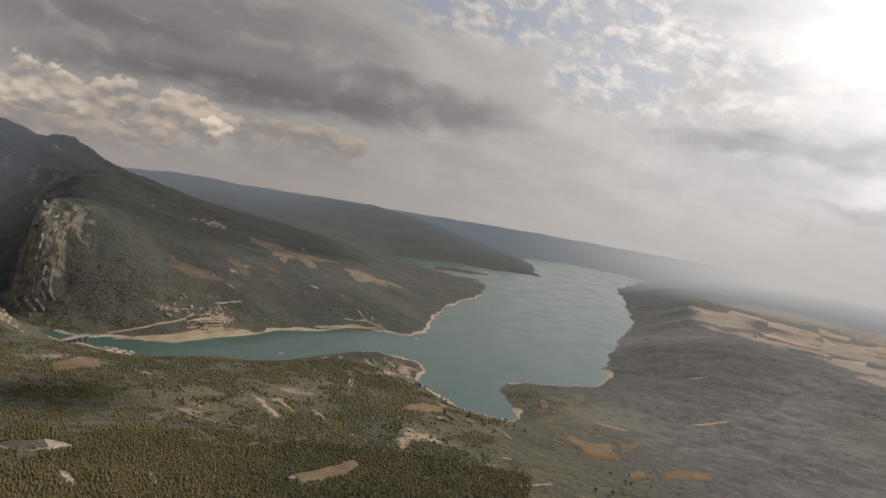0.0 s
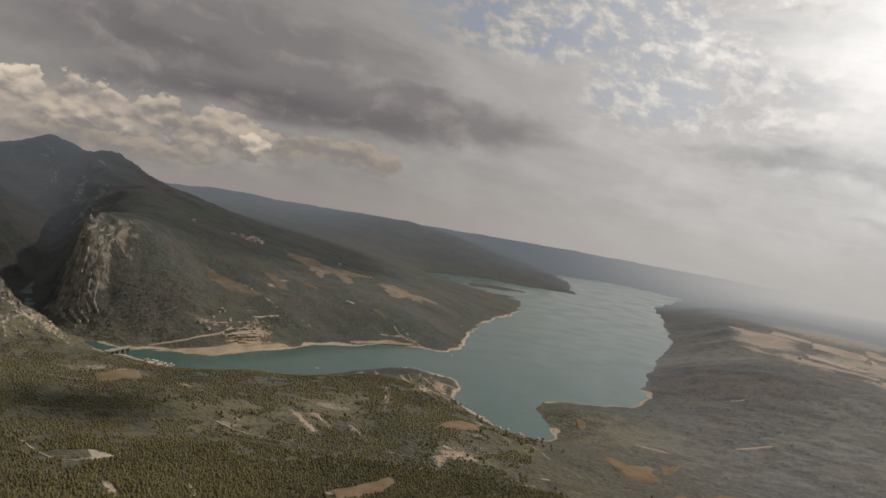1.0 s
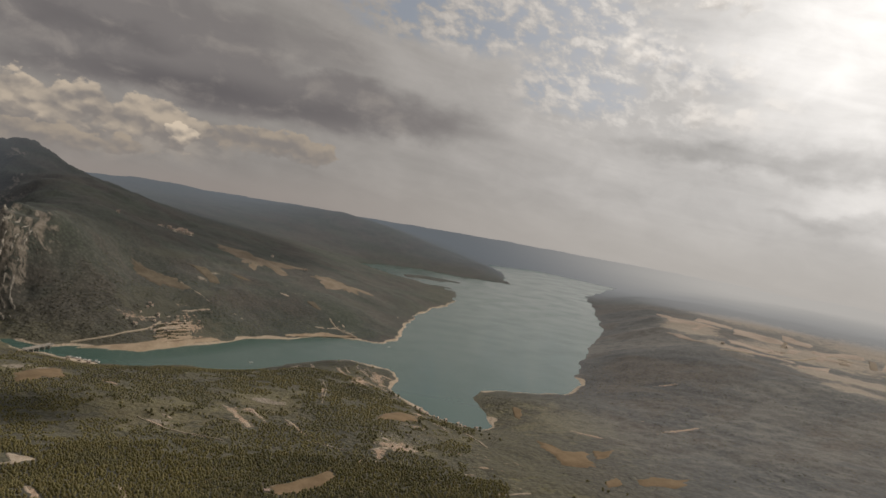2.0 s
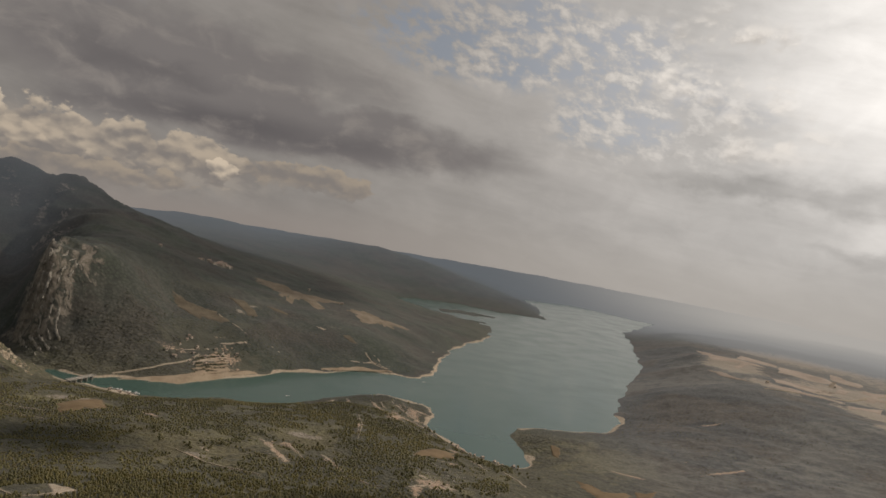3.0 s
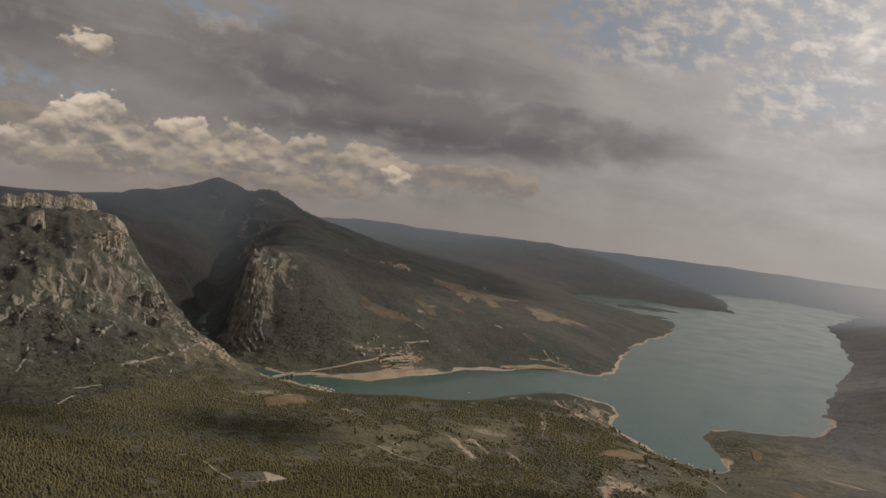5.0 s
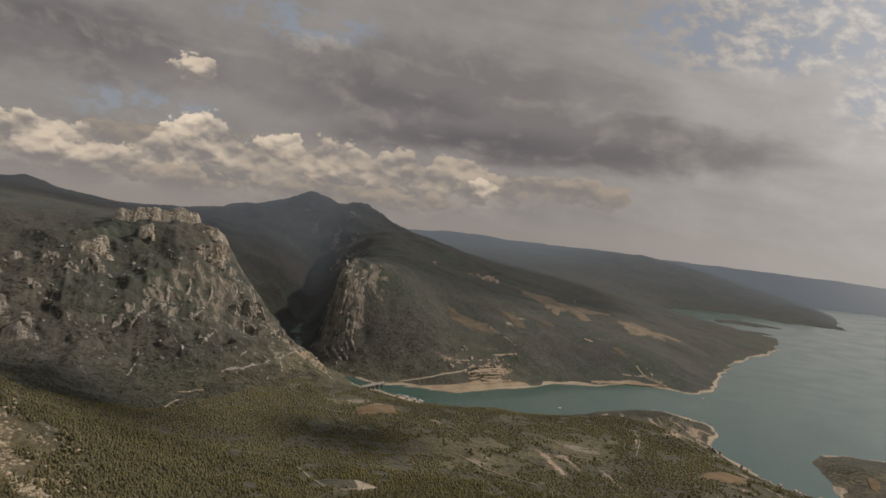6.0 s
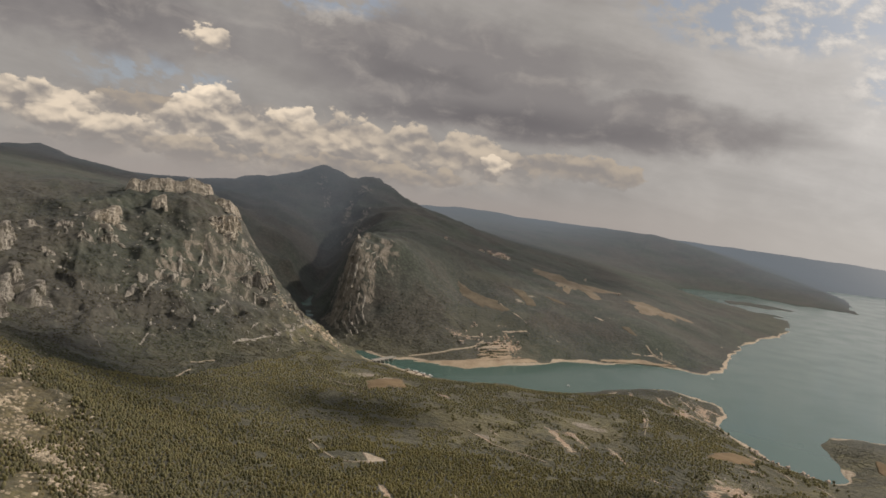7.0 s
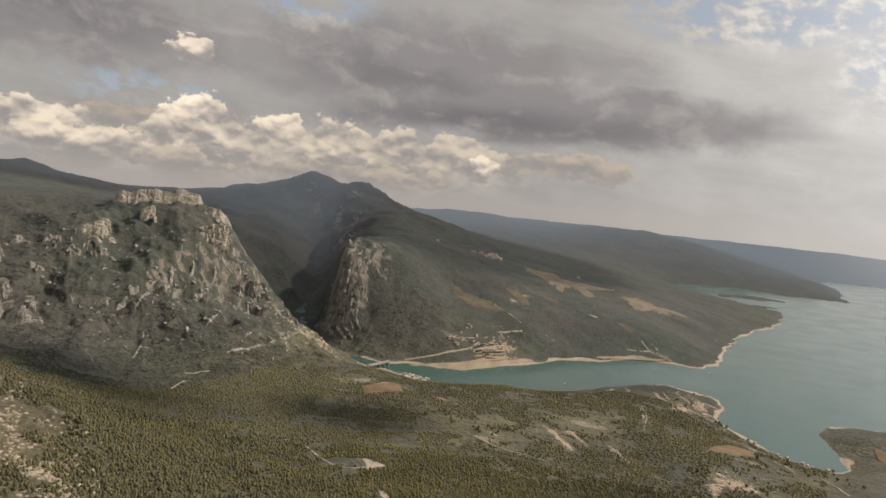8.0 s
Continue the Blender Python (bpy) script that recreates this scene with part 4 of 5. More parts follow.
MEADOWS = (
    [(17, 601), (26, 630), (37, 656), (58, 663), (56, 629), (36, 606)],
)
for i, line in enumerate(STUBBLE_FIELDS):
    draped("field", line, M_STUBBLE, "ochre stubble field among dark scrub woods", "field", i)
for i, line in enumerate(PLAIN_FIELDS):
    draped("field", line, M_HAZED_FIELD, "pale harvested field on the open plain", "field", 20 + i, ragged=0.06)
for i, line in enumerate(SLOPE_FIELDS):
    draped("field", line, M_DULL if i < 2 else M_BROWN, "dull brown grazed field on the wooded slope", "field", 80 + i, ragged=0.6 if i < 2 else 0.4)
rng_f = random.Random(3)
for i in range(46):
    fx, fy = rng_f.uniform(720, 1500), rng_f.uniform(1180, 2150)
    if math.hypot(fx, fy) > 1800 or fy > 1000 + fx * 1.55 or fy < 560 + 0.5 * fx:
        continue
    turn, half, wide_ = radians(rng_f.gauss(52, 3)), rng_f.uniform(30, 80), rng_f.uniform(5, 12)
    ux, uy = math.cos(turn), math.sin(turn)
    draped("field", [(fx + a * half * ux - b * wide_ * uy, fy + a * half * uy + b * wide_ * ux) for a, b in ((-1, -1), (1, -0.8), (1, 1), (-1, 0.8))],
           rng_f.choice((M_HAZED_FIELD, M_HAZED_FIELD, M_HAZED_FIELD, M_DULL)), "long dry field strip on the open plain", "field", 60 + i)
for i, line in enumerate(MEADOWS):
    draped("meadow", line, M_STUBBLE, "dry grassy clearing between pine woods", "meadow", 40 + i)
draped("gravel_pad", [(-196, 405), (-175, 398), (-183, 385)], M_SCAR, "pale gravel turning place beside a forest track", "track", 50)
draped("beach", [(-322, 799), (-288, 808), (-266, 811), (-247, 842), (-226, 882), (-200, 922), (-206, 932), (-222, 908), (-234, 912), (-252, 886), (-264, 862), (-280, 836)], M_SAND,
       "wide sandy beach with terraces by the lake", "beach", 52)
draped("beach", [(-132, 1000), (-76, 1056), (-26, 1072), (-30, 1077), (-80, 1064), (-122, 1020), (-134, 1006)], M_SAND,
       "narrow sandy strip with pale rock by the lake", "beach", 53)
for i, (line, width) in enumerate((
        ([(-182, 392), (-186, 383), (-190, 377), (-200, 378), (-209, 382), (-225, 396)], 2.0), ([(-256, 401), (-248, 409), (-234, 402), (-224, 395)], 2.0),
        ([(-44, 735), (-34, 662), (-33, 608)], 1.6), ([(-162, 521), (-144, 504), (-125, 491), (-89, 482)], 1.5),
        ([(-34, 507), (-20, 499), (-3, 493)], 1.6), ([(-318, 557), (-302, 561), (-284, 563)], 2.2), ([(-401, 458), (-412, 487)], 2.0), ([(-435, 514), (-432, 528), (-429, 541)], 2.0), ([(-340, 806), (-308, 838), (-281, 889), (-276, 913)], 3.5), ([(-74, 1119), (-57, 1094), (-34, 1079)], 4.0),
        ([(-341, 586), (-318, 589), (-288, 584)], 3.0), ([(102, 628), (110, 600), (112, 558)], 3.0), ([(-365, 742), (-340, 722), (-305, 708), (-285, 722)], 4.0),
        ([(854, 1290), (905, 1310), (960, 1320)], 12.0), ([(600, 1160), (680, 1180), (820, 1260), (980, 1400)], 8.0))):
    ribbon("track", line, width * 0.75, M_TRACK, "pale unpaved track through the scrub", "track", i)


# ---- terraces above the beach: benches of pale earth between dark hedges ----
TERRACES = []
for k in range(8):
    f = k / 7
    TERRACES.append([(-262 - 15 * f + 3 * math.sin(k * 2.3), 856 + 48 * f), (-247 - 15 * f, 876 + 46 * f + 3 * math.sin(k * 1.7)), (-229 - 17 * f + 4 * math.sin(k * 3.1), 896 + 42 * f)])
for k, line in enumerate(TERRACES):
    ribbon("terrace", line, 3.4 - 0.2 * k, M_SAND if k < 5 else M_SCAR, "pale earth terrace above the beach", "terrace", 30 + k)
draped("quay", [(-327, 741), (-306, 750), (-282, 744), (-283, 735), (-305, 731)], M_SCAR, "pale gravel quay of a small harbour", "quay", 54, ragged=0.12)


# ---- limestone faces ----
def blocky(u, v, seed):
    """Steps of broken rock: a random offset for each joint block."""
    col = np.floor(u + 0.6 * fbm(v * 0.4, u * 0.3, 2, seed))
    row = np.floor(v + lattice(col.astype(np.int64), np.zeros(len(u), np.int64), seed + 3) + 0.5 * fbm(u * 0.5, v * 0.4, 2, seed + 5))
    return lattice(col.astype(np.int64), row.astype(np.int64), seed + 7)


def rock_face(line, height, depth, seed, label="pale limestone cliff face with dark cracks", mat=None, jag=0.5):
    """A jointed wall of rock along a line, with columns, ledges and a broken top, and a few smaller crags at its foot."""
    rng = np.random.default_rng(700 + seed)
    pts = np.array(resample([(x, y, 0) for x, y in line], 1.0))[:, :2]
    for _ in range(4):
        pts[1:-1] = (pts[:-2] + 2 * pts[1:-1] + pts[2:]) / 4
    total = len(pts)
    pieces = [("rock_wall", 0.0, total - 1.0, height, 0.0, 0.0)]
    for _ in range(max(1, int(total / height * 0.7))):
        at, long = rng.uniform(0, total * 0.8), height * rng.uniform(0.25, 0.6)
        pieces.append(("rock_block", at, min(at + long, total - 1), height * rng.uniform(0.18, 0.4), rng.uniform(0.8, 2.2) * depth, -0.1 * height))
    root = new("cliff")
    for k, (name, s0, s1, tall, forward, sink) in enumerate(pieces):
        nu, nv = max(7, int((s1 - s0) / 0.55)), max(9, int(tall * 1.5)) + 3
        along = np.linspace(s0, s1, nu)
        xy = np.stack([np.interp(along, np.arange(total), pts[:, i]) for i in (0, 1)], 1)
        go = np.gradient(xy, axis=0)
        out = np.stack([go[:, 1], -go[:, 0]], 1) / np.maximum(np.linalg.norm(go, axis=1), 1e-6)[:, None]
        if (out * xy).sum() > 0:
            out = -out
        foot = ground_height(xy[:, 0], xy[:, 1])
        foot = np.convolve(np.pad(foot, 4, "edge"), np.full(9, 1 / 9), "valid") if nu > 9 else foot
        ends = 1 - np.abs(np.linspace(-1, 1, nu)) ** (12 if jag < 0.2 else 4)
        broken = lattice(np.floor(along / 3.3 + 9 * k).astype(np.int64), np.zeros(nu, np.int64), 460 + seed) - 0.5
        top = tall * ends * (0.84 + jag * (0.8 * fbm(along / 11, along * 0 + k, 2, 440 + seed) + 0.75 * broken))
        verts = []
        for j in range(nv):
            v = min(1.0, j / (nv - 3))
            level = v * tall
            column = ridged(along / 8.5 + 7 * k, along * 0 + level / 45, 2, 420 + seed) - 0.3
            joints = blocky(along / 2.9 + 5 * k, along * 0 + level / 4.2, 430 + seed) + 0.5 * blocky(along / 1.3 + 5 * k, along * 0 + level / 1.9, 437 + seed)
            ledge = np.floor(v * 2.6 + 0.9 * fbm(along / 8, along * 0 + k, 2, 450 + seed)) * 0.3
            push = forward + depth * ((0.25 if jag < 0.2 else 0.7) * column + (0.22 if jag < 0.2 else 0.55) * (joints - 0.75) - ledge + 0.5 * ends - 0.3) - level * 0.14
            push = push - (depth * 0.7 if j == nv - 2 else depth * 3.2 if j == nv - 1 else 0)
            verts.append(np.c_[xy + out * push[:, None], foot + sink - 0.45 * tall + v * (top + 0.45 * tall) - (tall * 0.4 if j == nv - 1 else 0)])
        a = (np.arange(nv - 1)[:, None] * nu + np.arange(nu - 1)[None, :]).ravel()
        piece = new(name, quad_mesh(name, np.concatenate(verts), np.stack([a, a + 1, a + nu + 1, a + nu], 1), mat or M_STONE, False))
        piece.parent = root
    return tagged(root, label, "cliff", "limestone faces of the massif")


def rock_rib(line, width, tall, seed, label="narrow rib of pale limestone running down the slope", mat=None, name="rock_ridge", category="rock", group="limestone ridges"):
    """A low broken crest of rock along a line."""
    pts = np.array(resample([(x, y, 0) for x, y in line], 0.8))[:, :2]
    for _ in range(8):
        pts[1:-1] = (pts[:-2] + 2 * pts[1:-1] + pts[2:]) / 4
    k = len(pts)
    run = np.arange(k) * 0.8
    go = np.gradient(pts, axis=0)
    side = np.stack([-go[:, 1], go[:, 0]], 1) / np.maximum(np.linalg.norm(go, axis=1), 1e-6)[:, None]
    sway = 0.5 * width * fbm(run / 12, run * 0, 3, 810 + seed)
    body = np.clip(0.5 + 1.9 * fbm(run / 8, run * 0 + 3, 4, 800 + seed), 0.0, 1.25) * np.clip(np.minimum(run, run[::-1]) / 4, 0.05, 1)
    rows = []
    for a, up in ((-0.5, -0.5), (-0.34, 0.55), (-0.1, 1.0), (0.14, 0.85), (0.36, 0.45), (0.5, -0.5)):
        chip = blocky(run / 2.2, run * 0 + a * 3, 820 + seed)
        xy = pts + side * (sway + width * body * a * (0.75 + 0.5 * chip))[:, None]
        rows.append(np.c_[xy, ground_height(xy[:, 0], xy[:, 1]) + tall * body * up * (0.5 + chip)])
    a = (np.arange(5)[:, None] * k + np.arange(k - 1)[None, :]).ravel()
    me = quad_mesh(name, np.concatenate(rows), np.stack([a, a + 1, a + k + 1, a + k], 1), mat or M_STONE, False)
    return tagged(new(name, me), label, category, group)


for i, (line, height, depth) in enumerate((
        ([(-733, 706), (-700, 735), (-672, 760), (-648, 782)], 20, 4), ([(-668, 690), (-656, 704)], 18, 5), ([(-659, 597), (-664, 635), (-688, 668)], 20, 6),
        ([(-600, 715), (-585, 733), (-580, 775)], 27, 6), ([(-636, 768), (-622, 788), (-610, 800)], 15, 4))):
    rock_face(line, height, depth, i, "pale sunlit limestone cliff above the wooded slope", M_CLIFF, 0.08 if i < 2 else 0.4)
for i, (line, height, depth) in enumerate((
        ([(-545, 396), (-562, 420), (-572, 440)], 24, 5), ([(-596, 452), (-612, 470), (-622, 492)], 24, 5), ([(-578, 468), (-590, 486), (-598, 498)], 20, 5), ([(-655, 486), (-672, 505), (-682, 526)], 22, 5),
        ([(-676, 560), (-666, 578)], 9, 4), ([(-652, 566), (-640, 582)], 9, 4), ([(-642, 590), (-636, 604), (-640, 622)], 11, 4), ([(-690, 540), (-694, 556)], 8, 4),
        ([(-531, 705), (-512, 722), (-508, 752)], 17, 5), ([(-548, 652), (-540, 668)], 7, 3), ([(-480, 725), (-464, 756)], 9, 4), ([(-648, 520), (-640, 536)], 8, 3))):
    rock_face(line, height, depth, 10 + i)
for i, (line, height, depth) in enumerate((
        ([(-487, 884), (-474, 892)], 10, 4), ([(-498, 906), (-484, 914)], 9, 4), ([(-472, 862), (-462, 868)], 9, 4))):
    rock_face(line, height, depth, 30 + i, "grey limestone buttress at the mouth of the gorge")


for i, (line, width, tall) in enumerate((
        ([(-587, 641), (-582, 622), (-575, 604), (-557, 575)], 3.2, 1.5), ([(-592, 664), (-577, 649), (-565, 621)], 4.5, 1.8), ([(-584, 694), (-573, 678), (-562, 655), (-554, 636)], 4.0, 2.0),
        ([(-588, 613), (-583, 592), (-571, 566)], 9.0, 2.4), ([(-513, 656), (-506, 636), (-500, 617)], 4.0, 1.5), ([(-533, 563), (-517, 546), (-487, 503)], 2.6, 1.0),
        ([(-530, 685), (-512, 690)], 4.0, 1.4), ([(-450, 588), (-450, 620), (-450, 647), (-445, 680), (-447, 706), (-452, 735)], 3.4, 1.6), ([(-447, 704), (-433, 701), (-405, 675)], 3.0, 1.6),
        ([(-448, 726), (-430, 723), (-402, 706)], 3.0, 1.6), ([(-441, 687), (-421, 660)], 3.0, 1.5), ([(-448, 653), (-421, 632)], 2.6, 1.3), ([(-446, 668), (-424, 644)], 2.4, 1.2), ([(-512, 473), (-476, 450)], 2.6, 1.0),
        *(([(-482 + 9 * k, 904 + 3 * k), (-489 + 10 * k, 884 + 2 * k), (-484 + 10 * k, 862 + 2 * k), (-470 + 9 * k, 840 + 2 * k), (-434 + 5 * k, 814 + 5 * k)], 3.2, 1.9 - 0.15 * k) for k in range(5)),
        ([(-560, 745), (-545, 735), (-535, 708)], 4.0, 1.6), ([(-570, 715), (-556, 700), (-548, 680)], 3.5, 1.5))):
    rock_rib(line, width, tall, i)


for i, (line, width) in enumerate((
        ([(-113, 583), (-98, 556), (-79, 521)], 4.5), ([(-92, 583), (-68, 537)], 3.2), ([(-58, 555), (-32, 515)], 3.0), ([(-150, 534), (-136, 521)], 3.5), ([(-41, 839), (-28, 815), (-17, 792)], 3.6),
        ([(-5, 793), (16, 791), (36, 788)], 3.2), ([(12, 852), (38, 849)], 3.6), ([(-71, 858), (-55, 800)], 2.4), ([(-89, 813), (-82, 843)], 3.0), ([(-14, 842), (24, 806)], 3.2), ([(-2, 862), (30, 838)], 2.8),
        ([(2, 452), (12, 485)], 3.6), ([(-159, 354), (-150, 340), (-141, 330)], 3.6), ([(-122, 379), (-107, 352)], 2.6), ([(-59, 411), (-38, 403)], 2.4), ([(20, 545), (40, 528), (52, 505)], 5.0), ([(14, 500), (30, 512), (38, 540)], 4.0),
        ([(-20, 770), (8, 812)], 2.6), ([(70, 640), (88, 612)], 2.6), ([(60, 470), (92, 478)], 2.6), ([(100, 440), (128, 452)], 2.6), ([(-300, 905), (-270, 935)], 3.0), ([(-262, 955), (-232, 985)], 3.0),
        ([(-120, 1012), (-84, 1060)], 4.0), ([(-96, 1075), (-60, 1098), (-30, 1092)], 4.0), ([(-205, 1010), (-186, 1004)], 3.4), ([(-27, 834), (-22, 818), (-7, 808)], 2.6), ([(-11, 832), (2, 836)], 3.4), ([(11, 831), (24, 816), (36, 802)], 3.0), ([(4, 674), (20, 711), (40, 768)], 2.2),
        ([(-296, 1030), (-265, 1010), (-239, 999)], 2.6), ([(-69, 1119), (-55, 1124), (-48, 1109)], 3.4), ([(-47, 1096), (-29, 1081)], 4.0), ([(-176, 1141), (-146, 1143)], 5.0), ([(37, 1299), (58, 1305)], 5.0))):
    rock_rib(line, width, 0.45, 40 + i, "pale worn scar of bare rock and earth", M_SCAR)


for k, line in enumerate(TERRACES):
    rock_rib([(x - 3.2, y + 3.0) for x, y in line], 2.6, 1.3, 160 + k, "dark uneven hedge between the beach terraces", M_HEDGE, "hedge", "hedge", "terrace hedges")
rng_r = random.Random(17)
for i in range(64):
    cx, cy, rx, ry = rng_r.choice(((-440, 670, 34, 60), (-545, 705, 40, 50), (-545, 705, 40, 50), (-590, 560, 40, 70), (-620, 500, 40, 50), (-500, 600, 40, 50), (-650, 600, 30, 40)))
    x, y = cx + rng_r.uniform(-rx, rx), cy + rng_r.uniform(-ry, ry)
    long = rng_r.uniform(5, 20)
    turn = radians(rng_r.gauss(-40, 18))
    rock_rib([(x, y), (x + long * math.cos(turn), y + long * math.sin(turn))], rng_r.uniform(1.6, 3.6), rng_r.uniform(0.7, 1.8), 80 + i, "short outcrop of grey limestone on the slope")


# ---- woods ----
def crowns(x, y, z, tall, wide, rng, rings, sides, closed=False):
    """Ragged crowns, one island each, as one array of points and triangles."""
    k = len(x)
    turn = rng.random(k) * 6.28
    verts, levels = [], len(rings)
    lean = rng.normal(0, 0.12, (k, 2)) * wide[:, None]
    for h, r in rings:
        for s in range(sides):
            a = turn + 6.2832 * s / sides + rng.normal(0, 0.18, k)
            rad = wide * r * rng.uniform(0.62, 1.3, k)
            verts.append(np.stack([x + lean[:, 0] * h * 2 + rad * np.cos(a), y + lean[:, 1] * h * 2 + rad * np.sin(a), z + tall * (h + rng.normal(0, 0.05, k))], 1))
    verts.append(np.stack([x + lean[:, 0] * 2, y + lean[:, 1] * 2, z + tall], 1))
    verts.append(np.stack([x, y, z + tall * 0.04], 1))
    per = len(verts)
    verts = np.stack(verts, 1).reshape(-1, 3)
    tri = []
    for lv in range(levels - 1):
        for s in range(sides):
            a, b = lv * sides + s, lv * sides + (s + 1) % sides
            tri += [(a, b, b + sides), (a, b + sides, a + sides)]
    top = (levels - 1) * sides
    tri += [(top + s, top + (s + 1) % sides, per - 2) for s in range(sides)]
    if closed:
        tri += [((s + 1) % sides, s, per - 1) for s in range(sides)]
    tri = (np.arange(k)[:, None, None] * per + np.array(tri)[None]).reshape(-1, 3)
    return verts, tri


def open_ground(x, y):
    """0 on fields, tracks and other bare places, 1 elsewhere."""
    keep = np.ones(len(x))
    for line in STUBBLE_FIELDS + MEADOWS + SLOPE_FIELDS[:2]:
        pts = np.array(line, float)
        mid = pts.mean(0)
        size = np.linalg.norm(pts - mid, axis=1).mean()
        inside = np.zeros(len(x), bool)
        for (ax, ay), (cx, cy) in zip(pts, np.roll(pts, -1, 0)):
            crosses = ((ay > y) != (cy > y)) & (x < (cx - ax) * (y - ay) / (cy - ay + 1e-9) + ax)
            inside ^= crosses
        keep[inside & (np.hypot(x - mid[0], y - mid[1]) < size * 3)] = 0
    bare_lines = near_lines(x, y, ([(-182, 394), (-190, 377), (-209, 382), (-225, 396)], [(-44, 732), (-34, 662), (-33, 608)],
                                   [(-162, 521), (-125, 491), (-89, 482)], [(-192, 400), (-180, 394), (-186, 390)], [(-113, 583), (-79, 521)]), 8)
    return keep * (1 - (bare_lines > 0.5))


def wood(name, label, az0, az1, r0, r1, gap, tall, wide, mat, rings, sides, seed, thin=1.0, massif=None):
    rng = np.random.default_rng(seed)
    span = r1 * 1.0
    cells = np.arange(-span, span, gap)
    x, y = (v.ravel() for v in np.meshgrid(cells, cells))
    x, y = x + rng.uniform(-0.45, 0.45, len(x)) * gap, y + rng.uniform(-0.45, 0.45, len(y)) * gap
    r, a = np.hypot(x, y), np.degrees(np.arctan2(x, y))
    ok = (r > r0) & (r < r1) & (a > az0) & (a < az1)
    if massif is not None:
        ok &= ((x < -400) & (y > 330)) == massif
    x, y = x[ok], y[ok]
    z = ground_height(x, y)
    cover_here = wood_cover(x, y) + 0.45 * fbm(x / 38, y / 38, 3, 500) + 0.75 * fbm(x / 13, y / 13, 2, 510) - (1.3 if mat is M_OAK else 0.75) * lumps(x, y, ROCKY) - 0.7 * lumps(x, y, BARE) 
    if mat is M_OAK:
        slope = np.hypot(ground_height(x + 2, y) - z, ground_height(x, y + 2) - z) / 2
        cover_here = cover_here - 0.9 * smooth(0.7, 1.3, slope)
    ok = (z > 2.2) & (rng.random(len(x)) < thin * smooth(*((0.26, 0.55) if mat is M_PINE else (0.30, 0.62)), cover_here - 0.9 * lumps(x, y, DRY[5:])) * smooth(r1 * 1.02, r1 * (0.7 if r1 > 1000 else 0.98), np.hypot(x, y))) & (open_ground(x, y) > 0)
    x, y, z = x[ok], y[ok], z[ok]
    size = rng.uniform(0.5, 1.4, len(x))
    verts, tri = crowns(x, y, z - 0.3, tall * size, wide * size ** 0.7, rng, rings, sides)
    return tagged(new(name, quad_mesh(name, verts, tri, mat, True)), label, "trees", kind="stuff")


PINE = ((0.14, 0.80), (0.42, 1.0), (0.74, 0.66))
ROUND = ((0.2, 0.95), (0.65, 0.8))
wood("pine_wood", "dense young pine wood on the sunlit slope", -60, 14, 215, 480, 1.75, 1.9, 0.76, M_PINE, PINE, 4, 1, 0.95, False)
wood("mixed_wood", "pine and oak wood on the low hills", -60, 10, 480, 800, 2.3, 1.4, 0.95, M_PINE, ROUND, 4, 2, 0.95, False)
wood("holm_oak_wood", "dark evergreen oak wood on the rocky massif", -60, -25, 400, 830, 2.6, 0.6, 1.5, M_OAK, ROUND, 4, 6, 0.9, True)
wood("oak_scrub", "dark oak scrub over the slopes by the lake", -56, 10, 800, 1180, 2.6, 0.36, 1.6, M_OAK, ROUND, 4, 3, 1.0)
wood("hazed_scrub_wood", "evergreen scrub on the shore plateau, greyed by painted haze", 10, 46, 400, 820, 2.7, 0.24, 1.6, M_HAZED_SCRUB, ROUND, 4, 4, 0.95)
wood("hazed_scrub_wood", "evergreen scrub below the plain, greyed by painted haze", 9, 40, 820, 1300, 4.0, 0.18, 2.2, M_HAZED_SCRUB, ROUND, 4, 5, 0.9)


# ---- clouds added out of view to cast shade: small ones on the near woods, thin sheets on the mountains ----
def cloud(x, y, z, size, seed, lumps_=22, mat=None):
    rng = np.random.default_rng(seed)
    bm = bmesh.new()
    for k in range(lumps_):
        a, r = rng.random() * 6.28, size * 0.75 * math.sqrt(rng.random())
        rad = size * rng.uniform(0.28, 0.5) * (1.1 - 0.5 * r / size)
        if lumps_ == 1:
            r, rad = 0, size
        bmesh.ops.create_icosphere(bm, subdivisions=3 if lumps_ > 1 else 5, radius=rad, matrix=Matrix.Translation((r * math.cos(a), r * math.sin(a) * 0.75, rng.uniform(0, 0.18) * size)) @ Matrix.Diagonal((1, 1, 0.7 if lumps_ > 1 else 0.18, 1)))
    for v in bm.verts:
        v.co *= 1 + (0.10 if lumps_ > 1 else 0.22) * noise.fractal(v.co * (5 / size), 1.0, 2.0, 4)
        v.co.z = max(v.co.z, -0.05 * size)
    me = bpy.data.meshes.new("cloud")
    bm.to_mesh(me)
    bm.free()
    me.materials.append(mat or M_SHADE_CLOUD)
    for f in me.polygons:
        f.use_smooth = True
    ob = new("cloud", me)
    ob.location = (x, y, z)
    return tagged(ob, "small white cloud added out of view to cast shade" if lumps_ > 1 else "thin cloud sheet added out of view to shade the mountain", "cloud", kind="structure")


# each stands up the sun's line from the ground it shades, beyond the view
for x, y, reach_, size, seed, count, mat in ((-250, 512, 1500, 66, 3, 22, M_SHADE_CLOUD), (-470, 375, 2400, 115, 8, 22, M_SHADE_CLOUD), (-760, 1580, 3600, 600, 5, 1, M_THIN_SHADE_CLOUD), (-1420, 1130, 4000, 330, 6, 1, M_THIN_SHADE_CLOUD)):
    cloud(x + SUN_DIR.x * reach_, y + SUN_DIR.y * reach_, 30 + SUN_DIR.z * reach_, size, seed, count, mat)


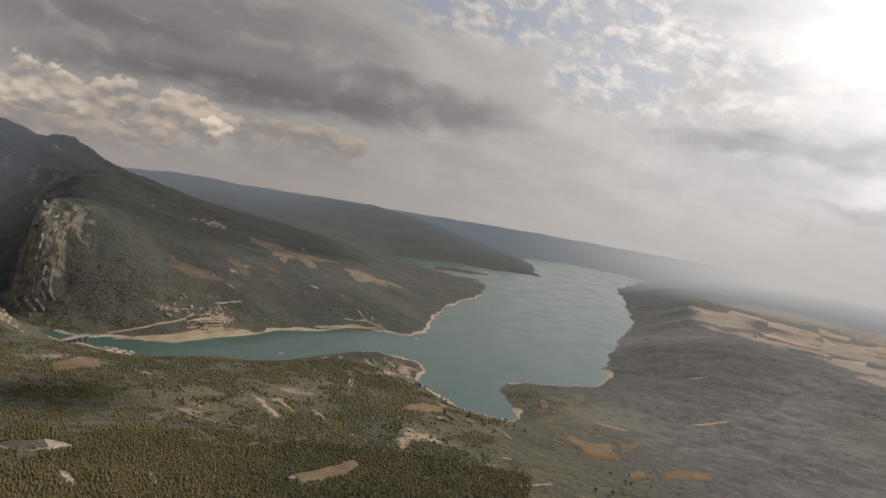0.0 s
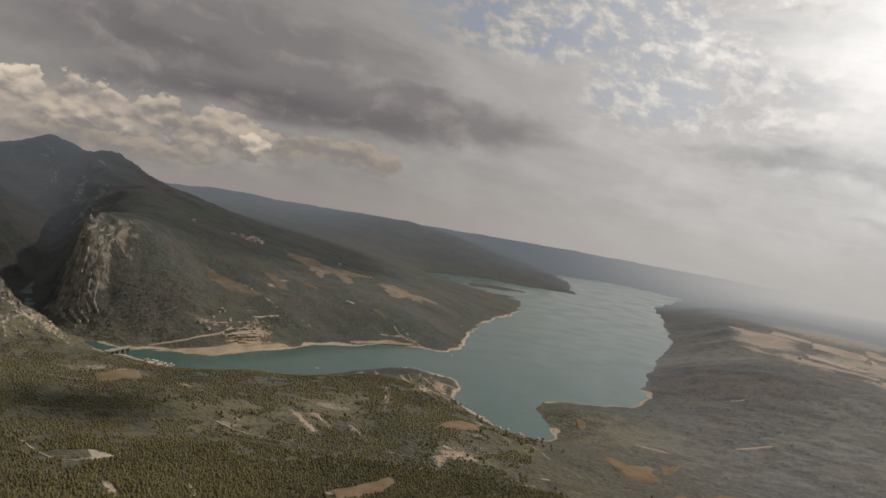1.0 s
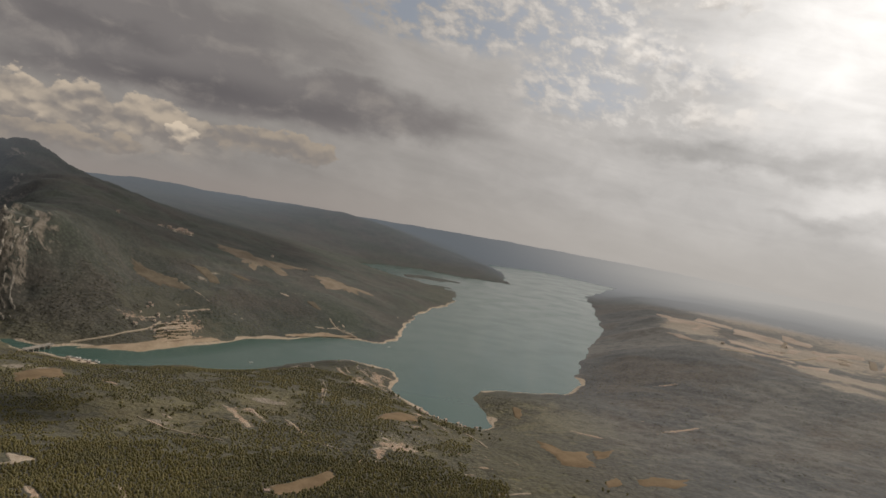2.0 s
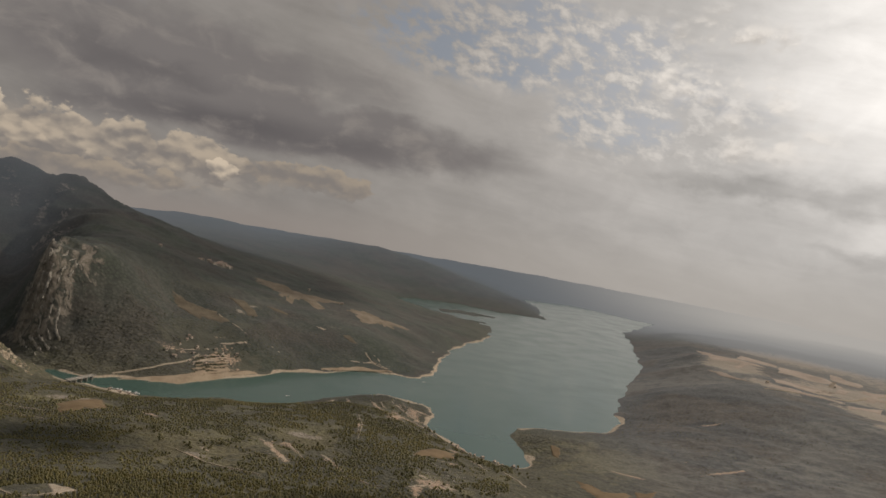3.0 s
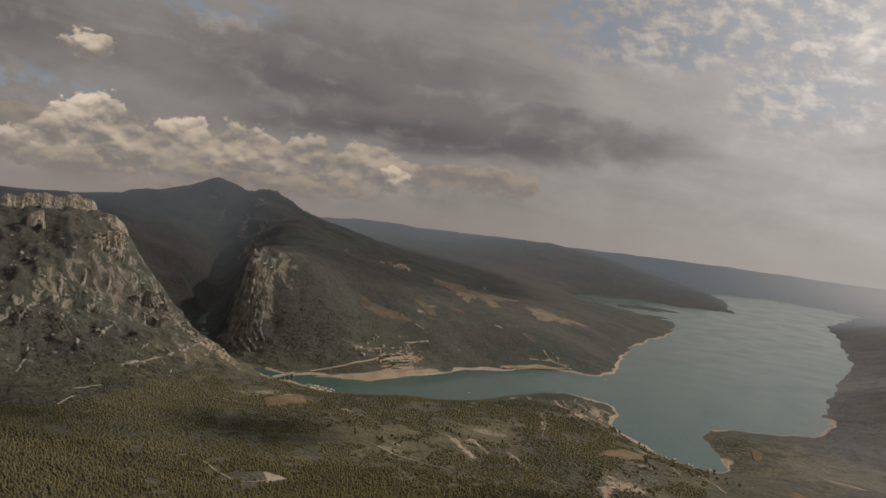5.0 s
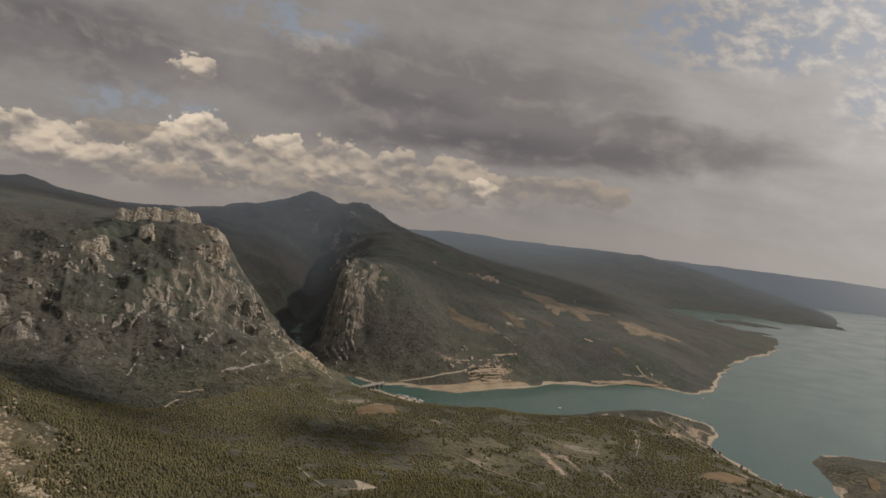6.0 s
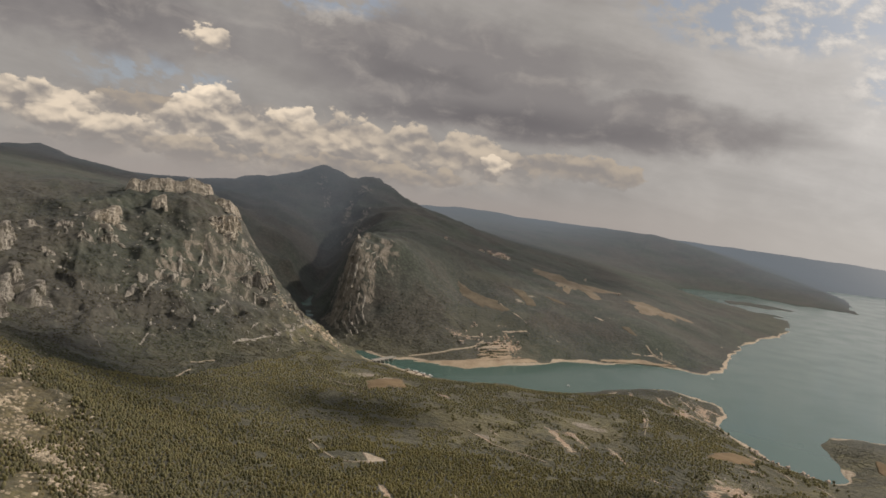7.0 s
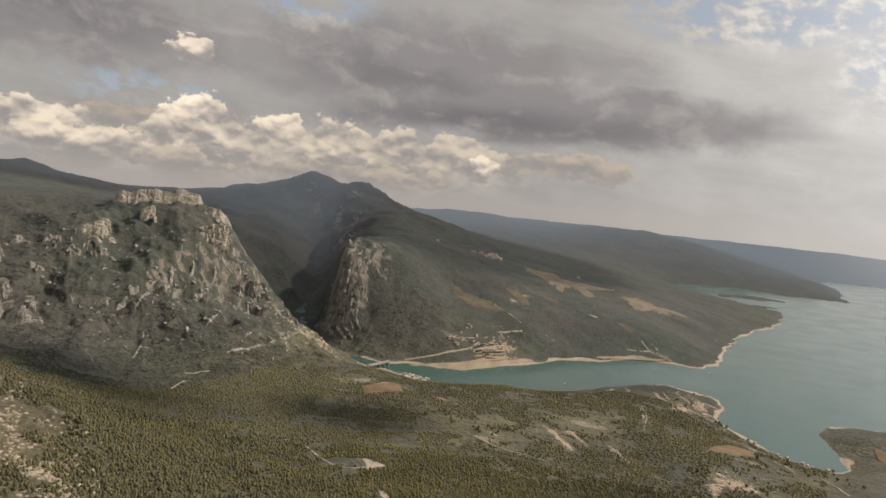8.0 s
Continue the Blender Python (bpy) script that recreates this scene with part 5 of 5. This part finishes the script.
# ---- loose rock and bushes ----
def rubble(name, label, cx, cy, rx, ry, turn, count, small, big, seed, flat=0.7, least=0.0):
    rng = np.random.default_rng(seed)
    u, v = rng.normal(0, 0.55, count * 3) * rx, rng.normal(0, 0.55, count * 3) * ry
    c, s = math.cos(radians(turn)), math.sin(radians(turn))
    x, y = cx + c * u - s * v, cy + s * u + c * v
    z = ground_height(x, y)
    ok = (z > 1.5) & (fbm(x / 14, y / 14, 3, 600 + seed) > least - 0.15)
    x, y, z = x[ok][:count], y[ok][:count], z[ok][:count]
    size = small * (big / small) ** (rng.random(len(x)) ** 2)
    verts, tri = crowns(x, y, z - 0.25 * size, flat * size, size, rng, ((0.1, 1.0), (0.65, 0.75)), 5)
    return tagged(new(name, quad_mesh(name, verts, tri, M_BLOCK if least > 0 else M_STONE, False)), label, "rocks", kind="stuff")


rubble("rock_rubble", "pale limestone blocks on the bare hillside", -345, 246, 105, 36, -25, 4200, 0.3, 1.7, 1, 0.6, 0.02)
rubble("rock_rubble", "pale limestone blocks on the bare hillside", -255, 222, 50, 16, -25, 1100, 0.4, 1.6, 5, 0.6, 0.02)
rubble("rock_outcrop", "grey limestone outcrops among the scrub", -590, 610, 110, 110, 0, 260, 0.9, 4.0, 2, 0.9)
rubble("rock_outcrop", "grey limestone outcrops on the rocky spur", -490, 735, 75, 40, 10, 350, 0.8, 3.2, 3, 0.8)
rubble("rock_outcrop", "pale limestone ribs at the foot of the spur", -455, 748, 50, 18, 0, 420, 0.7, 3.4, 7, 0.8, 0.05)
rubble("rock_rubble", "reddish eroded ground with pale stones", 44, 548, 26, 46, 0, 420, 0.4, 1.4, 4, 0.6)
rubble("rock_rubble", "pale stones along the lake shore slope", 8, 820, 18, 50, 15, 260, 0.5, 1.6, 6, 0.6)


# ---- small helpers for built things ----
def part(name, bm, mat, parent, label=""):
    me = bpy.data.meshes.new(name)
    bm.to_mesh(me)
    bm.free()
    me.materials.append(mat)
    ob = new(name, me)
    ob.parent = parent
    return tagged(ob, label)


def block(sx, sy, sz, x=0.0, y=0.0, z=0.0, bevel=0.0):
    """A box with its foot at z."""
    bm = bmesh.new()
    bmesh.ops.create_cube(bm, size=1, matrix=Matrix.Translation((x, y, z + sz / 2)) @ Matrix.Diagonal((sx, sy, sz, 1)))
    if bevel:
        bmesh.ops.bevel(bm, geom=bm.edges[:], offset=bevel, segments=1, affect="EDGES")
    return bm


def prism(points, faces):
    bm = bmesh.new()
    vs = [bm.verts.new(p) for p in points]
    for f in faces:
        bm.faces.new([vs[i] for i in f])
    bmesh.ops.recalc_face_normals(bm, faces=bm.faces[:])
    return bm


def height_at(x, y):
    return float(ground_height([x], [y])[0])


# ---- houses ----
def house(length, width, eaves, label, group):
    root = new("house")
    rise = width * 0.28
    l, w_ = length / 2, width / 2
    part("wall", prism([(-l, -w_, -1.5), (l, -w_, -1.5), (l, w_, -1.5), (-l, w_, -1.5), (-l, -w_, eaves), (l, -w_, eaves), (l, w_, eaves), (-l, w_, eaves), (-l, 0, eaves + rise), (l, 0, eaves + rise)],
                       [(0, 1, 2, 3), (0, 1, 5, 4), (2, 3, 7, 6), (1, 2, 6, 9, 5), (3, 0, 4, 8, 7), (4, 5, 9, 8), (6, 7, 8, 9)]), M_PLASTER, root)
    o, t = 0.35, 0.22
    roofs = []
    for side in (-1, 1):
        lower, upper = eaves - o * rise / w_ + 0.02, eaves + rise + 0.02
        y0, y1 = side * (w_ + o), 0.0
        roofs.append(part("roof", prism([(-l - o, y0, lower), (l + o, y0, lower), (l + o, y1, upper), (-l - o, y1, upper), (-l - o, y0, lower + t), (l + o, y0, lower + t), (l + o, y1, upper + t), (-l - o, y1, upper + t)],
                           [(0, 1, 2, 3), (4, 5, 6, 7), (0, 1, 5, 4), (1, 2, 6, 5), (2, 3, 7, 6), (3, 0, 4, 7)]), M_TILE, root, "pale terracotta tiles"))
        for wx in (-0.55, 0.55):
            part("window", block(0.9, 0.08, 1.1, wx * l, side * (w_ + 0.02), eaves * 0.42), M_GLASS, root)
    part("door", block(1.0, 0.08, 2.0, 0, -w_ - 0.02, 0.02), M_BARK, root)
    part("chimney", block(0.5, 0.5, 1.1, l * 0.5, w_ * 0.35, eaves + rise * 0.55), M_PLASTER, roofs[1])
    return tagged(root, label, "house", group)


VILLAGE = "cream plaster village house with a tiled roof"
house_kinds = [house(7.5, 5.5, 4.2, VILLAGE, "hill village"), house(9.5, 6.0, 5.0, VILLAGE, "hill village"), house(6.0, 5.0, 3.2, VILLAGE, "hill village")]
rng_h = random.Random(7)
sites = [(-415 + rng_h.gauss(0, 17), 1408 + rng_h.gauss(0, 22)) for _ in range(24)]
for i, (x, y) in enumerate(sites):
    m_ = pose(x, y, height_at(x, y) + 0.4, 0, 0, rng_h.uniform(0, 180))
    if i < 3:
        house_kinds[i].matrix_basis = m_
    else:
        copy_thing(house_kinds[i % 3], m_)
for x, y, rz, label, group in (
        (-42, 388, 15, "small white house beside a stubble field", "farmhouses"), (-452, 1180, 40, "pale farmhouse on the wooded slope", "farmhouses"), (-240, 1480, 70, "pale farmhouse on the wooded slope", "farmhouses"),
        (-160, 1420, 10, "pale farmhouse on the wooded slope", "farmhouses"), (650, 1250, 20, "pale farmhouse at the edge of the plain", "farmhouses"), (880, 1420, 60, "pale farmhouse on the open plain", "farmhouses"),
        (-268, 912, 30, "low holiday house above the beach", "beach houses"), (-252, 935, 60, "low holiday house above the beach", "beach houses"), (-236, 948, 20, "low holiday house above the beach", "beach houses"),
        (-284, 925, 80, "low holiday house above the beach", "beach houses"), (-300, 739, 25, "low boathouse by the small harbour", "harbour buildings"), (-290, 739, 30, "low boathouse by the small harbour", "harbour buildings"),
        (-312, 741, 20, "low boathouse by the small harbour", "harbour buildings"), (66, 740, 55, "white kiosk near the sandy shore", "shore huts"), (92, 716, 40, "white kiosk near the sandy shore", "shore huts")):
    tagged(copy_thing(house_kinds[2], pose(x, y, height_at(x, y) + 0.3, 0, 0, rz) @ Matrix.Scale(0.55 if y < 1000 else 0.8, 4)), label, "house", group)


rng_b = random.Random(21)
for i in range(26):
    if i < 16:
        x, y, rz = rng_b.uniform(-312, -246), rng_b.uniform(880, 955), rng_b.uniform(15, 60)
        label, group = "low pale holiday house above the beach", "beach houses"
    else:
        k = (i - 16) / 9
        x, y, rz = 62 + 58 * k + rng_b.uniform(-5, 3), 744 - 46 * k + rng_b.uniform(-14, -6), rng_b.uniform(30, 70)
        label, group = "small pale hut among shore trees", "shore huts"
    if height_at(x, y) > 1.2:
        tagged(copy_thing(house_kinds[2], pose(x, y, height_at(x, y) + 0.25, 0, 0, rz) @ Matrix.Scale(rng_b.uniform(0.38, 0.6), 4)), label, "house", group)


# ---- bridge over the mouth of the gorge ----
def bridge(x0, y0, x1, y1, z):
    length = math.dist((x0, y0), (x1, y1))
    root = new("bridge")
    root.matrix_basis = pose((x0 + x1) / 2, (y0 + y1) / 2, z, 0, 0, math.degrees(math.atan2(y1 - y0, x1 - x0)))
    part("deck", block(length, 4.6, 0.8, bevel=0.1), M_CONCRETE, root)
    for side in (-1, 1):
        part("parapet", block(length, 0.3, 0.9, 0, side * 2.15, 0.8), M_CONCRETE, root)
    for k in range(5):
        part("pier", block(1.2, 3.4, 9.0, length * (k - 2) / 5, 0, -9.0, 0.15), M_CONCRETE, root)
    return tagged(root, "pale concrete road bridge over the river mouth", "bridge")


bridge(-358, 741, -347, 778, 4.0)


# ---- boats ----
def boat(length, label, group):
    root = new("boat")
    bm = bmesh.new()
    stations = ((-0.5, 0.30), (-0.2, 0.36), (0.15, 0.34), (0.38, 0.2), (0.5, 0.02))
    rows = []
    for s, half in stations:
        rows.append([bm.verts.new((s * length, side * half * length * (0.6 if low else 1), 0.02 if low else length * (0.13 + 0.05 * max(s, 0)))) for side, low in ((-1, False), (-1, True), (1, True), (1, False))])
    for a, b in zip(rows[:-1], rows[1:]):
        for k in range(4):
            bm.faces.new((a[k], a[(k + 1) % 4], b[(k + 1) % 4], b[k]))
    bm.faces.new(rows[0])
    bm.faces.new(rows[-1][::-1])
    bmesh.ops.recalc_face_normals(bm, faces=bm.faces[:])
    part("hull", bm, M_WHITE, root)
    cabin = part("cabin", block(length * 0.26, length * 0.4, length * 0.14, 0, 0, length * 0.13, length * 0.03), M_WHITE, root)
    part("windscreen", block(length * 0.02, length * 0.36, length * 0.09, length * 0.145, 0, length * 0.15), M_GLASS, cabin)
    return tagged(root, label, "boat", group)


first_boat = boat(3.6, "small white motor boat on the lake", "boats on the lake")
first_boat.matrix_basis = pose(-140, 840, 0.0, 0, 0, 20)
for i in range(7):
    tagged(copy_thing(first_boat, pose(-316 + 5.4 * i + 1.5 * (i % 2), 754 - 0.9 * i + 1.2 * (i % 3), 0.0, 0, 0, 70 + 17 * (i % 3))), "white boat moored in the small harbour", "boat", "moored boats")
jetty = new("jetty")
jetty.matrix_basis = pose(-300, 750, 0.4, 0, 0, -12)
part("deck", block(34, 1.8, 0.3), M_CONCRETE, jetty)
for k in range(6):
    part("post", block(0.3, 0.3, 2.2, -15 + 6 * k, 0.7, -2.0), M_BARK, jetty)
tagged(jetty, "pale narrow jetty with moored boats", "jetty")


# ---- single trees in the clearings ----
def tree(tall, wide, seed, label):
    rng = np.random.default_rng(seed)
    root = new("tree")
    bm = bmesh.new()
    bmesh.ops.create_cone(bm, cap_ends=True, segments=7, radius1=tall * 0.05, radius2=tall * 0.018, depth=tall * 0.75, matrix=Matrix.Translation((0, 0, tall * 0.3)))
    trunk = part("trunk", bm, M_BARK, root)
    for k in range(3):
        bm = bmesh.new()
        lean = Euler((radians(50), 0, 2.1 * k + seed)).to_matrix().to_4x4()
        bmesh.ops.create_cone(bm, cap_ends=True, segments=5, radius1=tall * 0.02, radius2=tall * 0.008, depth=tall * 0.35,
                              matrix=Matrix.Translation((0, 0, tall * 0.38)) @ lean @ Matrix.Translation((0, 0, tall * 0.17)))
        part("limb", bm, M_BARK, trunk)
    k = 26
    a, h = rng.random(k) * 6.28, rng.random(k) ** 0.8
    r = wide * (0.95 - 0.65 * h) * np.sqrt(rng.random(k))
    verts, tri = crowns(r * np.cos(a), r * np.sin(a), tall * (0.28 + 0.58 * h), wide * rng.uniform(0.5, 0.85, k), wide * rng.uniform(0.28, 0.48, k), rng, PINE, 6, True)
    crown = new("crown", quad_mesh("crown", verts, tri, M_PINE, True))
    crown.parent = root
    return tagged(root, label, "tree", "single trees")


tree_kinds = [tree(2.7, 1.15, 11, "single green pine standing in dry grass"), tree(2.2, 1.3, 12, "round green oak standing in dry grass"), tree(3.2, 1.1, 13, "tall green pine at the wood's edge")]
rng_t = random.Random(5)
placed = 0
while placed < 90:
    cx, cy, rx, ry, turn, amount = rng_t.choice(CLEARINGS[:4] + CLEARINGS[5:6] + CLEARINGS[7:9])
    x, y = cx + rng_t.gauss(0, rx * 0.6), cy + rng_t.gauss(0, ry * 0.6)
    z = height_at(x, y)
    if z < 3 or open_ground(np.array([x]), np.array([y]))[0] == 0:
        continue
    m_ = pose(x, y, z - 0.1, 0, 0, rng_t.uniform(0, 360)) @ Matrix.Scale(rng_t.uniform(0.7, 1.15), 4)
    if placed < 3:
        tree_kinds[placed].matrix_basis = m_
    else:
        copy_thing(tree_kinds[placed % 3], m_)
    placed += 1
for i in range(44):
    k = rng_t.random()
    x, y = 24 + 108 * k + rng_t.gauss(0, 4), 800 - 100 * k - rng_t.uniform(2, 20)
    if height_at(x, y) > 1.0:
        tagged(copy_thing(tree_kinds[i % 3], pose(x, y, height_at(x, y) - 0.1, 0, 0, rng_t.uniform(0, 360)) @ Matrix.Scale(rng_t.uniform(0.8, 1.4), 4)), "green tree along the sandy lake shore", "tree", "shore trees")
